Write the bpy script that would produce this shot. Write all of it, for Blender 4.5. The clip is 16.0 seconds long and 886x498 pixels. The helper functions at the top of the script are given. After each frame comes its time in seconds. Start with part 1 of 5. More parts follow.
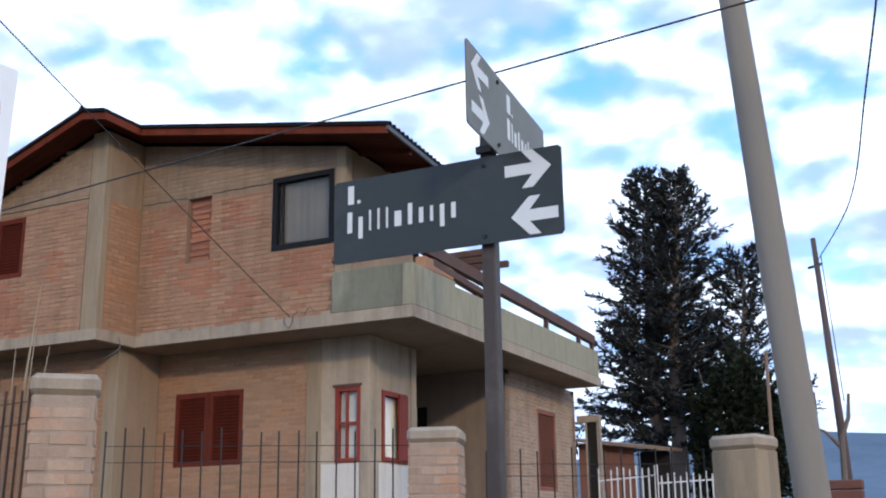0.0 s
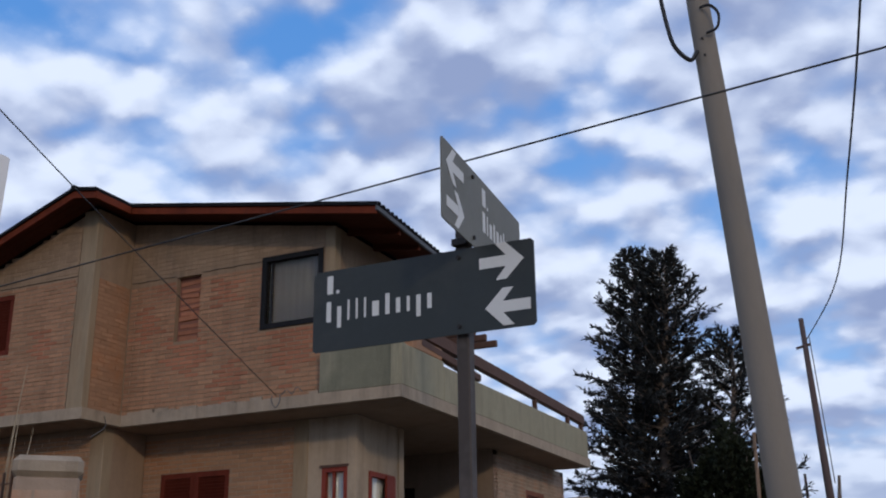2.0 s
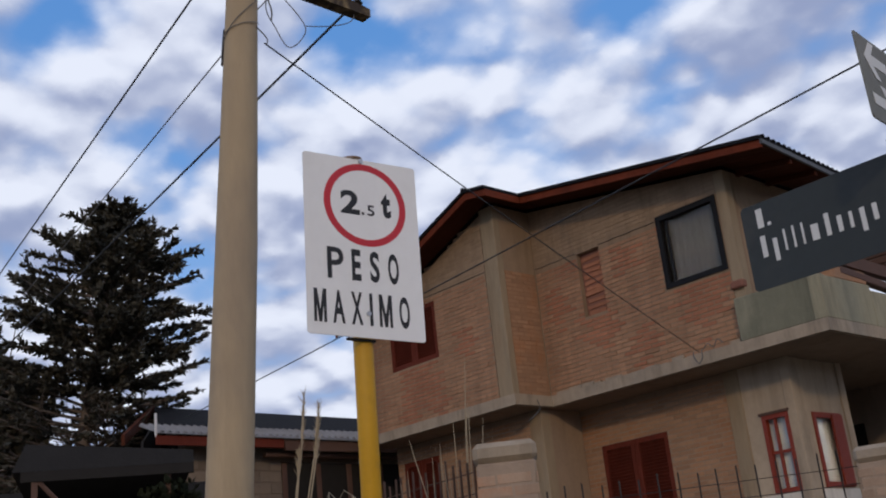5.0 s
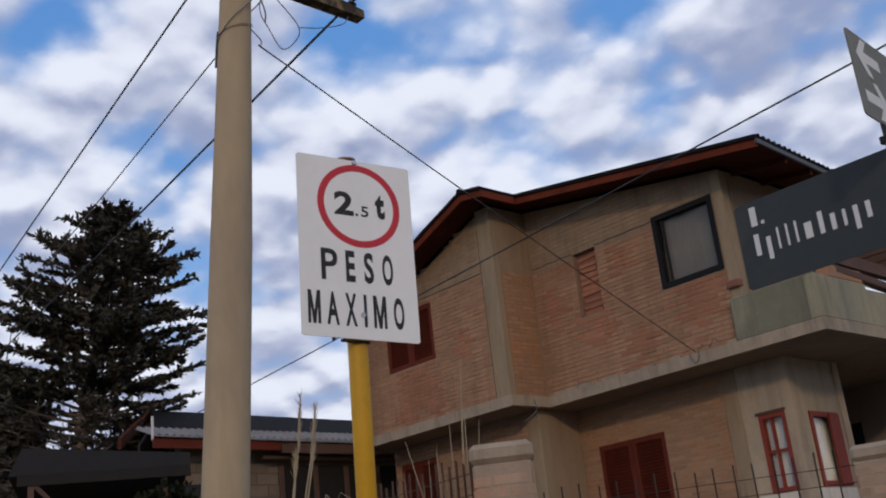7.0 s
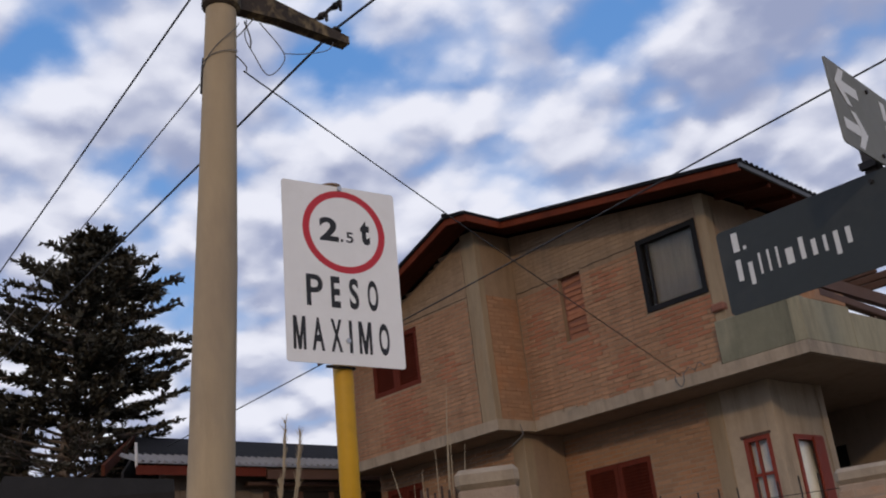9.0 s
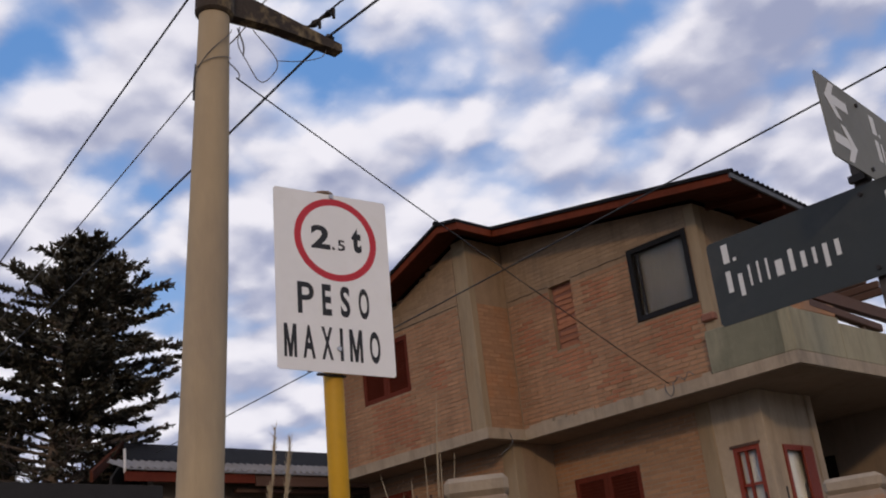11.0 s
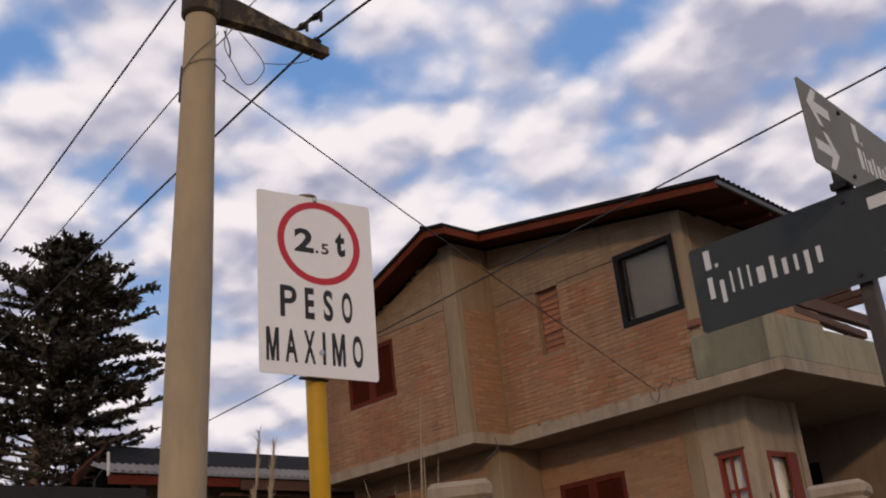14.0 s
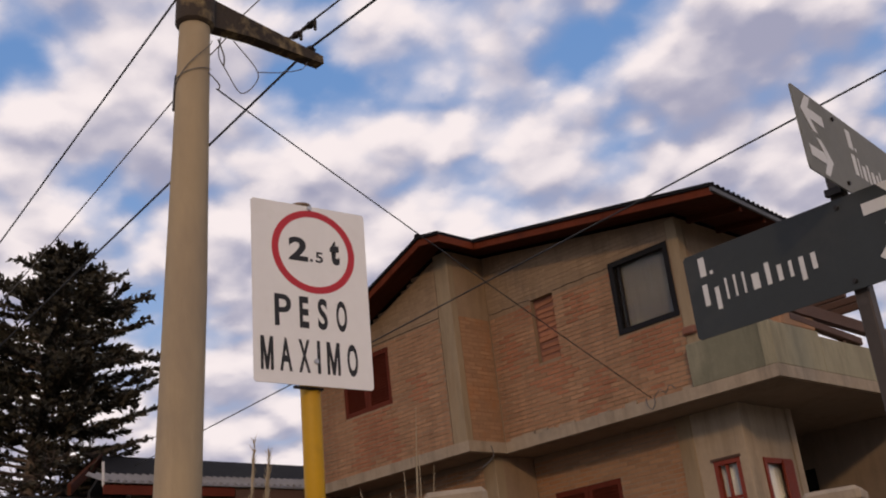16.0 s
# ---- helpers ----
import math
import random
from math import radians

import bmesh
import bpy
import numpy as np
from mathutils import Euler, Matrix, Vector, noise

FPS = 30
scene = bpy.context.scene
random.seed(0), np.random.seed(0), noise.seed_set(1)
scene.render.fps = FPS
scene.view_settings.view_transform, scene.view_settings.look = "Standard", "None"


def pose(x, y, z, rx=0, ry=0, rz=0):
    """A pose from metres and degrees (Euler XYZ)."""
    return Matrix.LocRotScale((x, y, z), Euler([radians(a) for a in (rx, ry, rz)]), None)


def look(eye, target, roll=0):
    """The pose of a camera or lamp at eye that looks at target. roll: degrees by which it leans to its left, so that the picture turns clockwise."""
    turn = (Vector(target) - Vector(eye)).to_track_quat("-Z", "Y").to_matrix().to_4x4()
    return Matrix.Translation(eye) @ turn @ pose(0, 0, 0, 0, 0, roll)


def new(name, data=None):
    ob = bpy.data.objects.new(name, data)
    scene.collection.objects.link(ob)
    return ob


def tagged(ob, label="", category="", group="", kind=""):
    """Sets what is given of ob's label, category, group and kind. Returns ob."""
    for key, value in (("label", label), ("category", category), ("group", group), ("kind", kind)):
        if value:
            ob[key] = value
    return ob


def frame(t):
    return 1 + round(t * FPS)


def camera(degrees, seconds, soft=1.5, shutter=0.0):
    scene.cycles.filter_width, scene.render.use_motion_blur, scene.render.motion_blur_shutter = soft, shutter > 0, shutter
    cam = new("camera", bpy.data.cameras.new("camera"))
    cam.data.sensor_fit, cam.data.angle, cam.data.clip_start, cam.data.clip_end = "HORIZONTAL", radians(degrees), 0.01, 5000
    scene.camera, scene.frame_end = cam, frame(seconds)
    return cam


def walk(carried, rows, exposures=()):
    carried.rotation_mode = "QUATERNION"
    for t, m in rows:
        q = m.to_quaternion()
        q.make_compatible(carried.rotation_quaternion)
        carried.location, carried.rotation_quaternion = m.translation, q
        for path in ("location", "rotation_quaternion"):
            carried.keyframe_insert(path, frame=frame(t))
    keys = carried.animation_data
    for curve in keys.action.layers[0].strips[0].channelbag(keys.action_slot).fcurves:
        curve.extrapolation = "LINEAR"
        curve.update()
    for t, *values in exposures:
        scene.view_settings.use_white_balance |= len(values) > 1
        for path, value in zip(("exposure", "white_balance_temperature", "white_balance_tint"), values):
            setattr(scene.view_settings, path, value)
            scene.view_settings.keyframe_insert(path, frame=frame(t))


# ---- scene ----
cam = camera(44.00, 16.0, soft=2.0)
PATH = [
    (0.0, pose(0.045, 0.028, 1.591, 105.035, 0.770, 26.127)),
    (0.5, pose(0.075, 0.027, 1.604, 106.469, -1.208, 24.631)),
    (1.0, pose(0.081, 0.009, 1.605, 107.870, -1.272, 24.087)),
    (1.5, pose(0.102, -0.013, 1.602, 109.125, -0.824, 23.817)),
    (2.0, pose(0.106, -0.021, 1.600, 109.080, 0.667, 25.594)),
    (2.5, pose(0.070, -0.034, 1.593, 108.521, 1.934, 34.656)),
    (3.0, pose(0.040, -0.044, 1.593, 107.920, 2.303, 42.114)),
    (3.5, pose(0.022, -0.056, 1.596, 108.654, 3.537, 46.817)),
    (6.0, pose(-0.004, 0.011, 1.601, 108.543, 6.332, 48.352)),
    (6.5, pose(-0.007, 0.007, 1.601, 108.565, 6.170, 48.324)),
    (7.0, pose(-0.000, 0.000, 1.600, 108.644, 6.200, 48.424)),
    (7.5, pose(0.007, -0.001, 1.600, 108.952, 6.655, 48.486)),
    (8.0, pose(0.007, -0.002, 1.602, 109.432, 6.579, 48.084)),
    (10.5, pose(0.019, -0.017, 1.599, 110.040, 6.571, 47.492)),
    (11.0, pose(0.017, -0.015, 1.602, 110.155, 6.363, 47.161)),
    (11.5, pose(0.019, -0.013, 1.601, 110.320, 6.619, 47.127)),
    (12.0, pose(0.019, -0.008, 1.602, 110.398, 6.675, 47.127)),
    (12.5, pose(0.020, -0.006, 1.604, 110.501, 6.708, 47.031)),
    (13.0, pose(0.021, -0.007, 1.603, 110.299, 6.392, 46.716)),
    (13.5, pose(0.019, -0.003, 1.604, 110.291, 6.304, 46.671)),
    (14.0, pose(0.019, 0.002, 1.604, 110.302, 6.188, 46.401)),
    (14.5, pose(0.018, 0.004, 1.604, 110.365, 6.375, 46.484)),
    (15.0, pose(0.017, 0.007, 1.605, 110.400, 6.316, 46.368)),
    (15.5, pose(0.017, 0.009, 1.604, 110.568, 6.496, 46.298)),
    (16.0, pose(0.016, 0.008, 1.606, 110.704, 6.494, 46.247)),
]
walk(cam, PATH, [(0, 0.95, 5350, 7), (0.6, 0.35, 5500, 7), (1.2, 0.02, 5500, 8), (2.5, -0.08, 5700, 11), (7, -0.1, 6050, 12), (10.5, -0.07, 6450, 15), (13, -0.04, 6850, 17), (16, -0.06, 7250, 20)])

# ---- sky, sun ----
world = bpy.data.worlds.new("sky")
scene.world = world
world.use_nodes = True
wt = world.node_tree
wt.nodes.clear()


def wnode(kind, **props):
    n = wt.nodes.new(kind)
    for k, v in props.items():
        setattr(n, k, v)
    return n


def wmath(op, a, b=None, c=None, clamp=False):
    n = wnode("ShaderNodeMath", operation=op, use_clamp=clamp)
    for i, v in enumerate((a, b, c)):
        if v is None:
            continue
        if isinstance(v, (int, float)):
            n.inputs[i].default_value = v
        else:
            wt.links.new(v, n.inputs[i])
    return n.outputs[0]


def wvec(op, a, b=None):
    n = wnode("ShaderNodeVectorMath", operation=op)
    for i, v in enumerate((a, b)):
        if v is None:
            continue
        if isinstance(v, tuple):
            n.inputs[i].default_value = v
        else:
            wt.links.new(v, n.inputs[i])
    return n.outputs["Value"] if op in ("DOT_PRODUCT", "LENGTH") else n.outputs[0]


def wrange(v, a, b, lo=0.0, hi=1.0):
    n = wnode("ShaderNodeMapRange", interpolation_type="SMOOTHSTEP")
    wt.links.new(v, n.inputs["Value"])
    for k, x in (("From Min", a), ("From Max", b), ("To Min", lo), ("To Max", hi)):
        n.inputs[k].default_value = x
    return n.outputs[0]


def wmix(f, a, b):
    n = wnode("ShaderNodeMix", data_type="RGBA")
    wt.links.new(f, n.inputs[0])
    for i, v in ((6, a), (7, b)):
        if isinstance(v, tuple):
            n.inputs[i].default_value = v
        else:
            wt.links.new(v, n.inputs[i])
    return n.outputs[2]


def wnoise(vec, scale, detail, rough):
    n = wnode("ShaderNodeTexNoise")
    wt.links.new(vec, n.inputs["Vector"])
    n.inputs["Scale"].default_value, n.inputs["Detail"].default_value, n.inputs["Roughness"].default_value = scale, detail, rough
    return n


SUN_AZ, SUN_EL = 135.4, 17.0   # degrees: clockwise from +y, and above the horizon
sky = wnode("ShaderNodeTexSky", sky_type="NISHITA", sun_disc=False, sun_elevation=radians(SUN_EL), sun_rotation=radians(SUN_AZ), altitude=900.0, air_density=1.0, dust_density=0.6)
way = wnode("ShaderNodeTexCoord").outputs["Generated"]
sep = wnode("ShaderNodeSeparateXYZ")
wt.links.new(way, sep.inputs[0])
# the cloud layer: a flat deck seen from below
lift = wmath("ADD", wmath("MAXIMUM", sep.outputs[2], 0.0), 0.34)
deck = wnode("ShaderNodeCombineXYZ")
wt.links.new(wmath("DIVIDE", sep.outputs[0], lift), deck.inputs[0])
wt.links.new(wmath("DIVIDE", sep.outputs[1], lift), deck.inputs[1])
deck = deck.outputs[0]
warp = wvec("SUBTRACT", wnoise(deck, 5.0, 5.0, 0.55).outputs["Color"], (0.5, 0.5, 0.5))
curl = wvec("SUBTRACT", wnoise(deck, 13.0, 5.0, 0.6).outputs["Color"], (0.5, 0.5, 0.5))
bent = wvec("ADD", deck, wvec("MULTIPLY", curl, (0.04, 0.04, 0.04)))


def puffs(vec, scale):
    """Rounded heaps, some on top of others."""
    n = wnode("ShaderNodeTexVoronoi", feature="SMOOTH_F1")
    wt.links.new(vec, n.inputs["Vector"])
    for k, x in (("Scale", scale), ("Detail", 2.0), ("Roughness", 0.5), ("Smoothness", 0.68), ("Randomness", 1.0)):
        n.inputs[k].default_value = x
    return wmath("SUBTRACT", 0.95, n.outputs["Distance"])


big = wmath("ADD", wmath("MULTIPLY", puffs(bent, 8.0), 0.62), wmath("MULTIPLY", wnoise(bent, 4.4, 4.0, 0.5).outputs["Fac"], 0.5))
fine = wnoise(bent, 12.0, 5.0, 0.55).outputs["Fac"]
above = wvec("MULTIPLY", bent, (0.962, 0.962, 1.0))
shifted = wmath("ADD", wmath("MULTIPLY", puffs(above, 8.0), 0.62), wmath("MULTIPLY", wnoise(above, 4.4, 4.0, 0.5).outputs["Fac"], 0.5))
broad = wnoise(deck, 1.5, 2.0, 0.5).outputs["Fac"]
# clear gaps between the clouds: yaw, height, reach (degrees) and depth
GAPS = [
    (47.5, 32.5, 4.2, 0.20), (43.0, 31.0, 3.4, 0.16), (62.5, 24.0, 2.2, 0.22), (64.5, 29.0, 2.6, 0.14), (67.5, 33.5, 4.0, 0.20), (59.0, 16.5, 3.0, 0.12), (33.5, 26.0, 3.2, 0.12), (48.5, 26.0, 2.0, 0.14),
    (16.0, 25.0, 3.0, 0.20), (9.5, 22.0, 3.4, 0.26), (31.5, 31.5, 3.4, 0.16), (37.0, 36.0, 4.0, 0.20), (38.5, 19.5, 2.8, 0.16), (6.0, 17.0, 3.0, 0.10),
    (35.7, 30.5, 2.0, 0.20), (34.5, 23.6, 2.0, 0.18), (66.8, 29.9, 2.0, 0.14), (60.1, 20.2, 1.6, 0.20), (47.8, 28.9, 1.6, 0.14),
]
wander = wvec("MULTIPLY", warp, (0.11, 0.11, 0.11))
seen_way = wvec("NORMALIZE", wvec("ADD", way, wander))
clear = None
for yaw, el, reach, depth in GAPS:
    d = (-math.sin(radians(yaw)) * math.cos(radians(el)), math.cos(radians(yaw)) * math.cos(radians(el)), math.sin(radians(el)))
    hole = wrange(wvec("DOT_PRODUCT", seen_way, d), math.cos(radians(reach * 1.5)), math.cos(radians(reach * 0.25)), 0.0, depth)
    clear = hole if clear is None else wmath("ADD", clear, hole)
body = wmath("ADD", big, wmath("MULTIPLY", wmath("SUBTRACT", fine, 0.5), 0.16))
body = wmath("ADD", body, 0.335)
body = wmath("SUBTRACT", body, wmath("MULTIPLY", clear, 0.66))
cover = wrange(body, 0.26, 0.66)
# lit tops and grey bases
lit = wmath("ADD", wmath("MULTIPLY", wmath("SUBTRACT", big, shifted), 4.2), wmath("MULTIPLY", wmath("SUBTRACT", fine, 0.5), 0.8))
lit = wmath("ADD", lit, wmath("MULTIPLY", wmath("SUBTRACT", broad, 0.5), 0.3))
lit = wmath("SUBTRACT", lit, wmath("MULTIPLY", wmath("SUBTRACT", body, 0.76), 0.55))
lit = wmath("ADD", lit, wmath("MULTIPLY", wmath("SUBTRACT", wnoise(bent, 34.0, 3.0, 0.6).outputs["Fac"], 0.5), 0.22))
# heavier and brighter heaps: yaw, height, reach (degrees) and strength
HEAPS = [
    (26.0, 29.4, 5.0, -0.18), (21.5, 26.0, 4.5, -0.18), (39.5, 26.5, 2.8, -0.2), (52.0, 23.0, 2.4, -0.15), (5.9, 29.0, 6.0, -0.22),
    (43.6, 30.0, 3.2, 0.3), (48.6, 27.2, 2.6, 0.35), (40.4, 23.0, 3.6, 0.3), (53.3, 25.2, 2.4, 0.2), (65.2, 25.0, 3.0, 0.35), (19.8, 29.0, 2.0, 0.35), (12.7, 21.2, 2.8, 0.3), (4.3, 19.6, 3.0, 0.3),
    (24.1, 26.8, 4.0, -0.10), (31.3, 25.4, 3.0, -0.22), (41.6, 27.7, 3.2, 0.30), (49.3, 20.8, 2.2, 0.20), (65.5, 17.8, 3.0, 0.25), (42.1, 22.1, 2.2, 0.25),
]
for yaw, el, reach, weight in HEAPS:
    d = (-math.sin(radians(yaw)) * math.cos(radians(el)), math.cos(radians(yaw)) * math.cos(radians(el)), math.sin(radians(el)))
    lit = wmath("ADD", lit, wrange(wvec("DOT_PRODUCT", seen_way, d), math.cos(radians(reach * 1.5)), math.cos(radians(reach * 0.2)), 0.0, weight))
tone = wrange(lit, -0.95, 1.05)
cloud = wmix(tone, (0.34, 0.385, 0.54, 1), (0.89, 0.90, 0.945, 1))
blue = wmix(wrange(sep.outputs[2], 0.0, 0.55), (0.44, 0.63, 0.90, 1), (0.13, 0.34, 0.74, 1))
scaled_sky = wvec("MULTIPLY", sky.outputs[0], (0.10, 0.10, 0.10))
blue = wmix(wmath("ADD", 0.0, 0.75), scaled_sky, blue)
colour = wmix(cover, blue, cloud)
# pale haze low down
colour = wmix(wrange(sep.outputs[2], 0.02, 0.20, 0.75, 0.0), colour, (0.62, 0.66, 0.74, 1))
back = wnode("ShaderNodeBackground")
wt.links.new(colour, back.inputs[0])
back.inputs[1].default_value = 1.0
wt.links.new(back.outputs[0], wnode("ShaderNodeOutputWorld").inputs[0])

sun = new("sun", bpy.data.lights.new("sun", "SUN"))
sun.data.energy, sun.data.angle, sun.data.color = 0.80, radians(3), (1.0, 0.71, 0.40)
sun_way = Vector((math.sin(radians(SUN_AZ)) * math.cos(radians(SUN_EL)), math.cos(radians(SUN_AZ)) * math.cos(radians(SUN_EL)), math.sin(radians(SUN_EL))))
sun.matrix_world = look(sun_way * 50, (0, 0, 0))


# ---- materials ----
def material(name, base, rough=0.8, vary=0.15, scale=3.0, bump=0.0, bump_scale=40.0, metal=0.0, stain=None, stain_amount=0.0, stain_scale=0.8, stretch=(1, 1, 1), pieces=0.0, spec=0.4, grime=0.0):
    m = bpy.data.materials.new(name)
    m.use_nodes = True
    t = m.node_tree
    b = t.nodes["Principled BSDF"]
    b.inputs["Metallic"].default_value = metal
    b.inputs["Specular IOR Level"].default_value = spec
    co = t.nodes.new("ShaderNodeTexCoord")
    mp = t.nodes.new("ShaderNodeMapping")
    mp.inputs["Scale"].default_value = stretch
    geo = t.nodes.new("ShaderNodeNewGeometry")
    t.links.new(geo.outputs["Position"], mp.inputs["Vector"])

    def noi(s, d=4.0, r=0.6):
        n = t.nodes.new("ShaderNodeTexNoise")
        n.inputs["Scale"].default_value, n.inputs["Detail"].default_value, n.inputs["Roughness"].default_value = s, d, r
        t.links.new(mp.outputs[0], n.inputs["Vector"])
        return n.outputs["Fac"]

    def mth(op, a, c):
        n = t.nodes.new("ShaderNodeMath")
        n.operation = op
        for i, v in enumerate((a, c)):
            if isinstance(v, (int, float)):
                n.inputs[i].default_value = v
            else:
                t.links.new(v, n.inputs[i])
        return n.outputs[0]
    shade = mth("ADD", mth("MULTIPLY", mth("SUBTRACT", noi(scale), 0.5), 2.4 * vary), mth("MULTIPLY", mth("SUBTRACT", noi(scale * 9), 0.5), 1.4 * vary))
    if pieces:
        info = t.nodes.new("ShaderNodeObjectInfo")
        both = mth("FRACT", mth("ADD", info.outputs["Random"], geo.outputs["Random Per Island"]), 0)
        shade = mth("ADD", shade, mth("MULTIPLY", mth("SUBTRACT", both, 0.5), 2 * pieces))
    value = mth("ADD", shade, 1.0)
    hsv = t.nodes.new("ShaderNodeHueSaturation")
    hsv.inputs["Color"].default_value = (*base, 1)
    t.links.new(value, hsv.inputs["Value"])
    out = hsv.outputs[0]
    if stain:
        ramp = t.nodes.new("ShaderNodeMapRange")
        ramp.inputs["From Min"].default_value, ramp.inputs["From Max"].default_value = 0.52, 0.68
        ramp.inputs["To Max"].default_value = stain_amount
        t.links.new(noi(stain_scale, 5.0, 0.65), ramp.inputs["Value"])
        mx = t.nodes.new("ShaderNodeMix")
        mx.data_type = "RGBA"
        t.links.new(ramp.outputs[0], mx.inputs[0])
        t.links.new(out, mx.inputs[6])
        mx.inputs[7].default_value = (*stain, 1)
        out = mx.outputs[2]
    if grime:
        run = t.nodes.new("ShaderNodeMapping")
        run.inputs["Scale"].default_value = (5.0, 5.0, 0.7)
        t.links.new(geo.outputs["Position"], run.inputs["Vector"])
        n = t.nodes.new("ShaderNodeTexNoise")
        n.inputs["Scale"].default_value, n.inputs["Detail"].default_value, n.inputs["Roughness"].default_value = 1.1, 6.0, 0.65
        t.links.new(run.outputs[0], n.inputs["Vector"])
        ramp = t.nodes.new("ShaderNodeMapRange")
        ramp.inputs["From Min"].default_value, ramp.inputs["From Max"].default_value, ramp.inputs["To Max"].default_value = 0.46, 0.74, grime
        t.links.new(n.outputs["Fac"], ramp.inputs["Value"])
        patch = t.nodes.new("ShaderNodeMapRange")
        patch.inputs["From Min"].default_value, patch.inputs["From Max"].default_value, patch.inputs["To Min"].default_value = 0.35, 0.65, 0.25
        t.links.new(noi(0.7, 3.0), patch.inputs["Value"])
        mx = t.nodes.new("ShaderNodeMix")
        mx.data_type = "RGBA"
        t.links.new(mth("MULTIPLY", ramp.outputs[0], patch.outputs[0]), mx.inputs[0])
        t.links.new(out, mx.inputs[6])
        mx.inputs[7].default_value = tuple(c * 0.42 for c in base) + (1,)
        out = mx.outputs[2]
    t.links.new(out, b.inputs["Base Color"])
    t.links.new(mth("ADD", mth("MULTIPLY", mth("SUBTRACT", noi(scale * 4), 0.5), 0.25), rough), b.inputs["Roughness"])
    if bump:
        bp = t.nodes.new("ShaderNodeBump")
        bp.inputs["Strength"].default_value, bp.inputs["Distance"].default_value = bump, 0.01
        t.links.new(noi(bump_scale, 5.0), bp.inputs["Height"])
        t.links.new(bp.outputs[0], b.inputs["Normal"])
    return m


M_BRICK = material("brick", (0.352, 0.197, 0.114), 0.9, 0.30, 1.1, 0.5, 60, pieces=0.14, stain=(0.27, 0.115, 0.065), stain_amount=0.85, stain_scale=0.75, grime=0.45)
M_BRICK_RED = material("red_brick", (0.19, 0.085, 0.06), 0.9, 0.2, 3.0, 0.5, 60, pieces=0.3)
M_BRICK_RUST = material("rust_stained_brick", (0.350, 0.150, 0.082), 0.9, 0.26, 2.0, 0.5, 60, pieces=0.12, grime=0.4)
M_DARK_LINE = material("dark_brown_line", (0.07, 0.055, 0.045), 0.95, 0.3, 6.0)
M_BRICK_ORANGE = material("orange_brick", (0.345, 0.2, 0.115), 0.9, 0.18, 1.5, 0.5, 60, pieces=0.15, stain=(0.38, 0.16, 0.06), stain_amount=0.6, stain_scale=1.6)
M_BRICK_PALE = material("pale_brick", (0.37, 0.265, 0.19), 0.9, 0.24, 3.0, 0.5, 60, pieces=0.13, stain=(0.40, 0.19, 0.10), stain_amount=0.7, stain_scale=3.0, grime=0.6)
M_MORTAR_PALE = material("pale_mortar", (0.335, 0.258, 0.195), 0.95, 0.2, 2.5, 0.6, 45, grime=0.5)
M_MORTAR = material("mortar", (0.311, 0.222, 0.149), 0.95, 0.16, 1.6, 0.6, 45, grime=0.5)
M_WASH = material("cement_washed_wall", (0.300, 0.213, 0.138), 0.95, 0.2, 1.2, 0.7, 30, pieces=0.10, stain=(0.22, 0.17, 0.13), stain_amount=0.5, stain_scale=0.8, grime=0.8)
M_CONCRETE = material("concrete", (0.355, 0.288, 0.212), 0.9, 0.24, 1.6, 0.5, 40, stain=(0.25, 0.22, 0.18), stain_amount=0.55, stain_scale=1.4, grime=0.9)
M_COLUMN = material("stained_column_concrete", (0.315, 0.245, 0.160), 0.9, 0.16, 1.2, 0.5, 40, stain=(0.30, 0.20, 0.11), stain_amount=0.6, stain_scale=1.1, stretch=(1, 1, 0.4), grime=0.8)
# Stone darkened in its colour for the shade of eave and trees
M_STONE = material("stone_with_shade_tone", (0.19, 0.15, 0.115), 0.95, 0.25, 2.0, 0.7, 25, pieces=0.2)
# Slab underside and porch wall: shade mixed into the concrete tone
M_SOFFIT = material("shade_toned_render", (0.26, 0.20, 0.15), 0.9, 0.16, 1.0, 0.3, 30, stain=(0.2, 0.15, 0.11), stain_amount=0.5, stain_scale=0.7, grime=0.6)
M_PLASTER = material("cream_plaster", (0.42, 0.335, 0.240), 0.9, 0.2, 1.4, 0.4, 35, stain=(0.36, 0.30, 0.23), stain_amount=0.5, stain_scale=1.1, grime=0.85)
M_WHITE_WALL = material("whitewash", (0.64, 0.59, 0.51), 0.9, 0.10, 1.6, 0.3, 35, stain=(0.5, 0.47, 0.42), stain_amount=0.4, grime=0.5)
# Parapet render twice: darker for the shaded front, lighter for the sunlit side
M_GREEN = material("shaded_green_grey_render", (0.185, 0.182, 0.128), 0.9, 0.16, 1.2, 0.5, 35, stain=(0.33, 0.31, 0.22), stain_amount=0.5, stain_scale=0.9, grime=0.7)
M_OCHRE = material("sunlit_ochre_render", (0.31, 0.285, 0.195), 0.9, 0.16, 1.2, 0.5, 35, stain=(0.27, 0.26, 0.18), stain_amount=0.6, stain_scale=1.2, grime=0.8)
M_REDWOOD = material("red_painted_wood", (0.22, 0.030, 0.012), 0.55, 0.2, 3.0, 0.3, 70, stretch=(1, 1, 0.3))
M_SHUTTER = material("dark_red_shutter", (0.125, 0.026, 0.015), 0.7, 0.28, 3.0, 0.3, 70, grime=0.5, spec=0.15)
M_SHUTTER_PALE = material("faded_red_shutter", (0.24, 0.095, 0.06), 0.7, 0.2, 3.0, 0.3, 70)
M_FASCIA = material("reddish_fascia_wood", (0.135, 0.028, 0.011), 0.75, 0.4, 1.5, 0.3, 60, grime=0.8, spec=0.15)
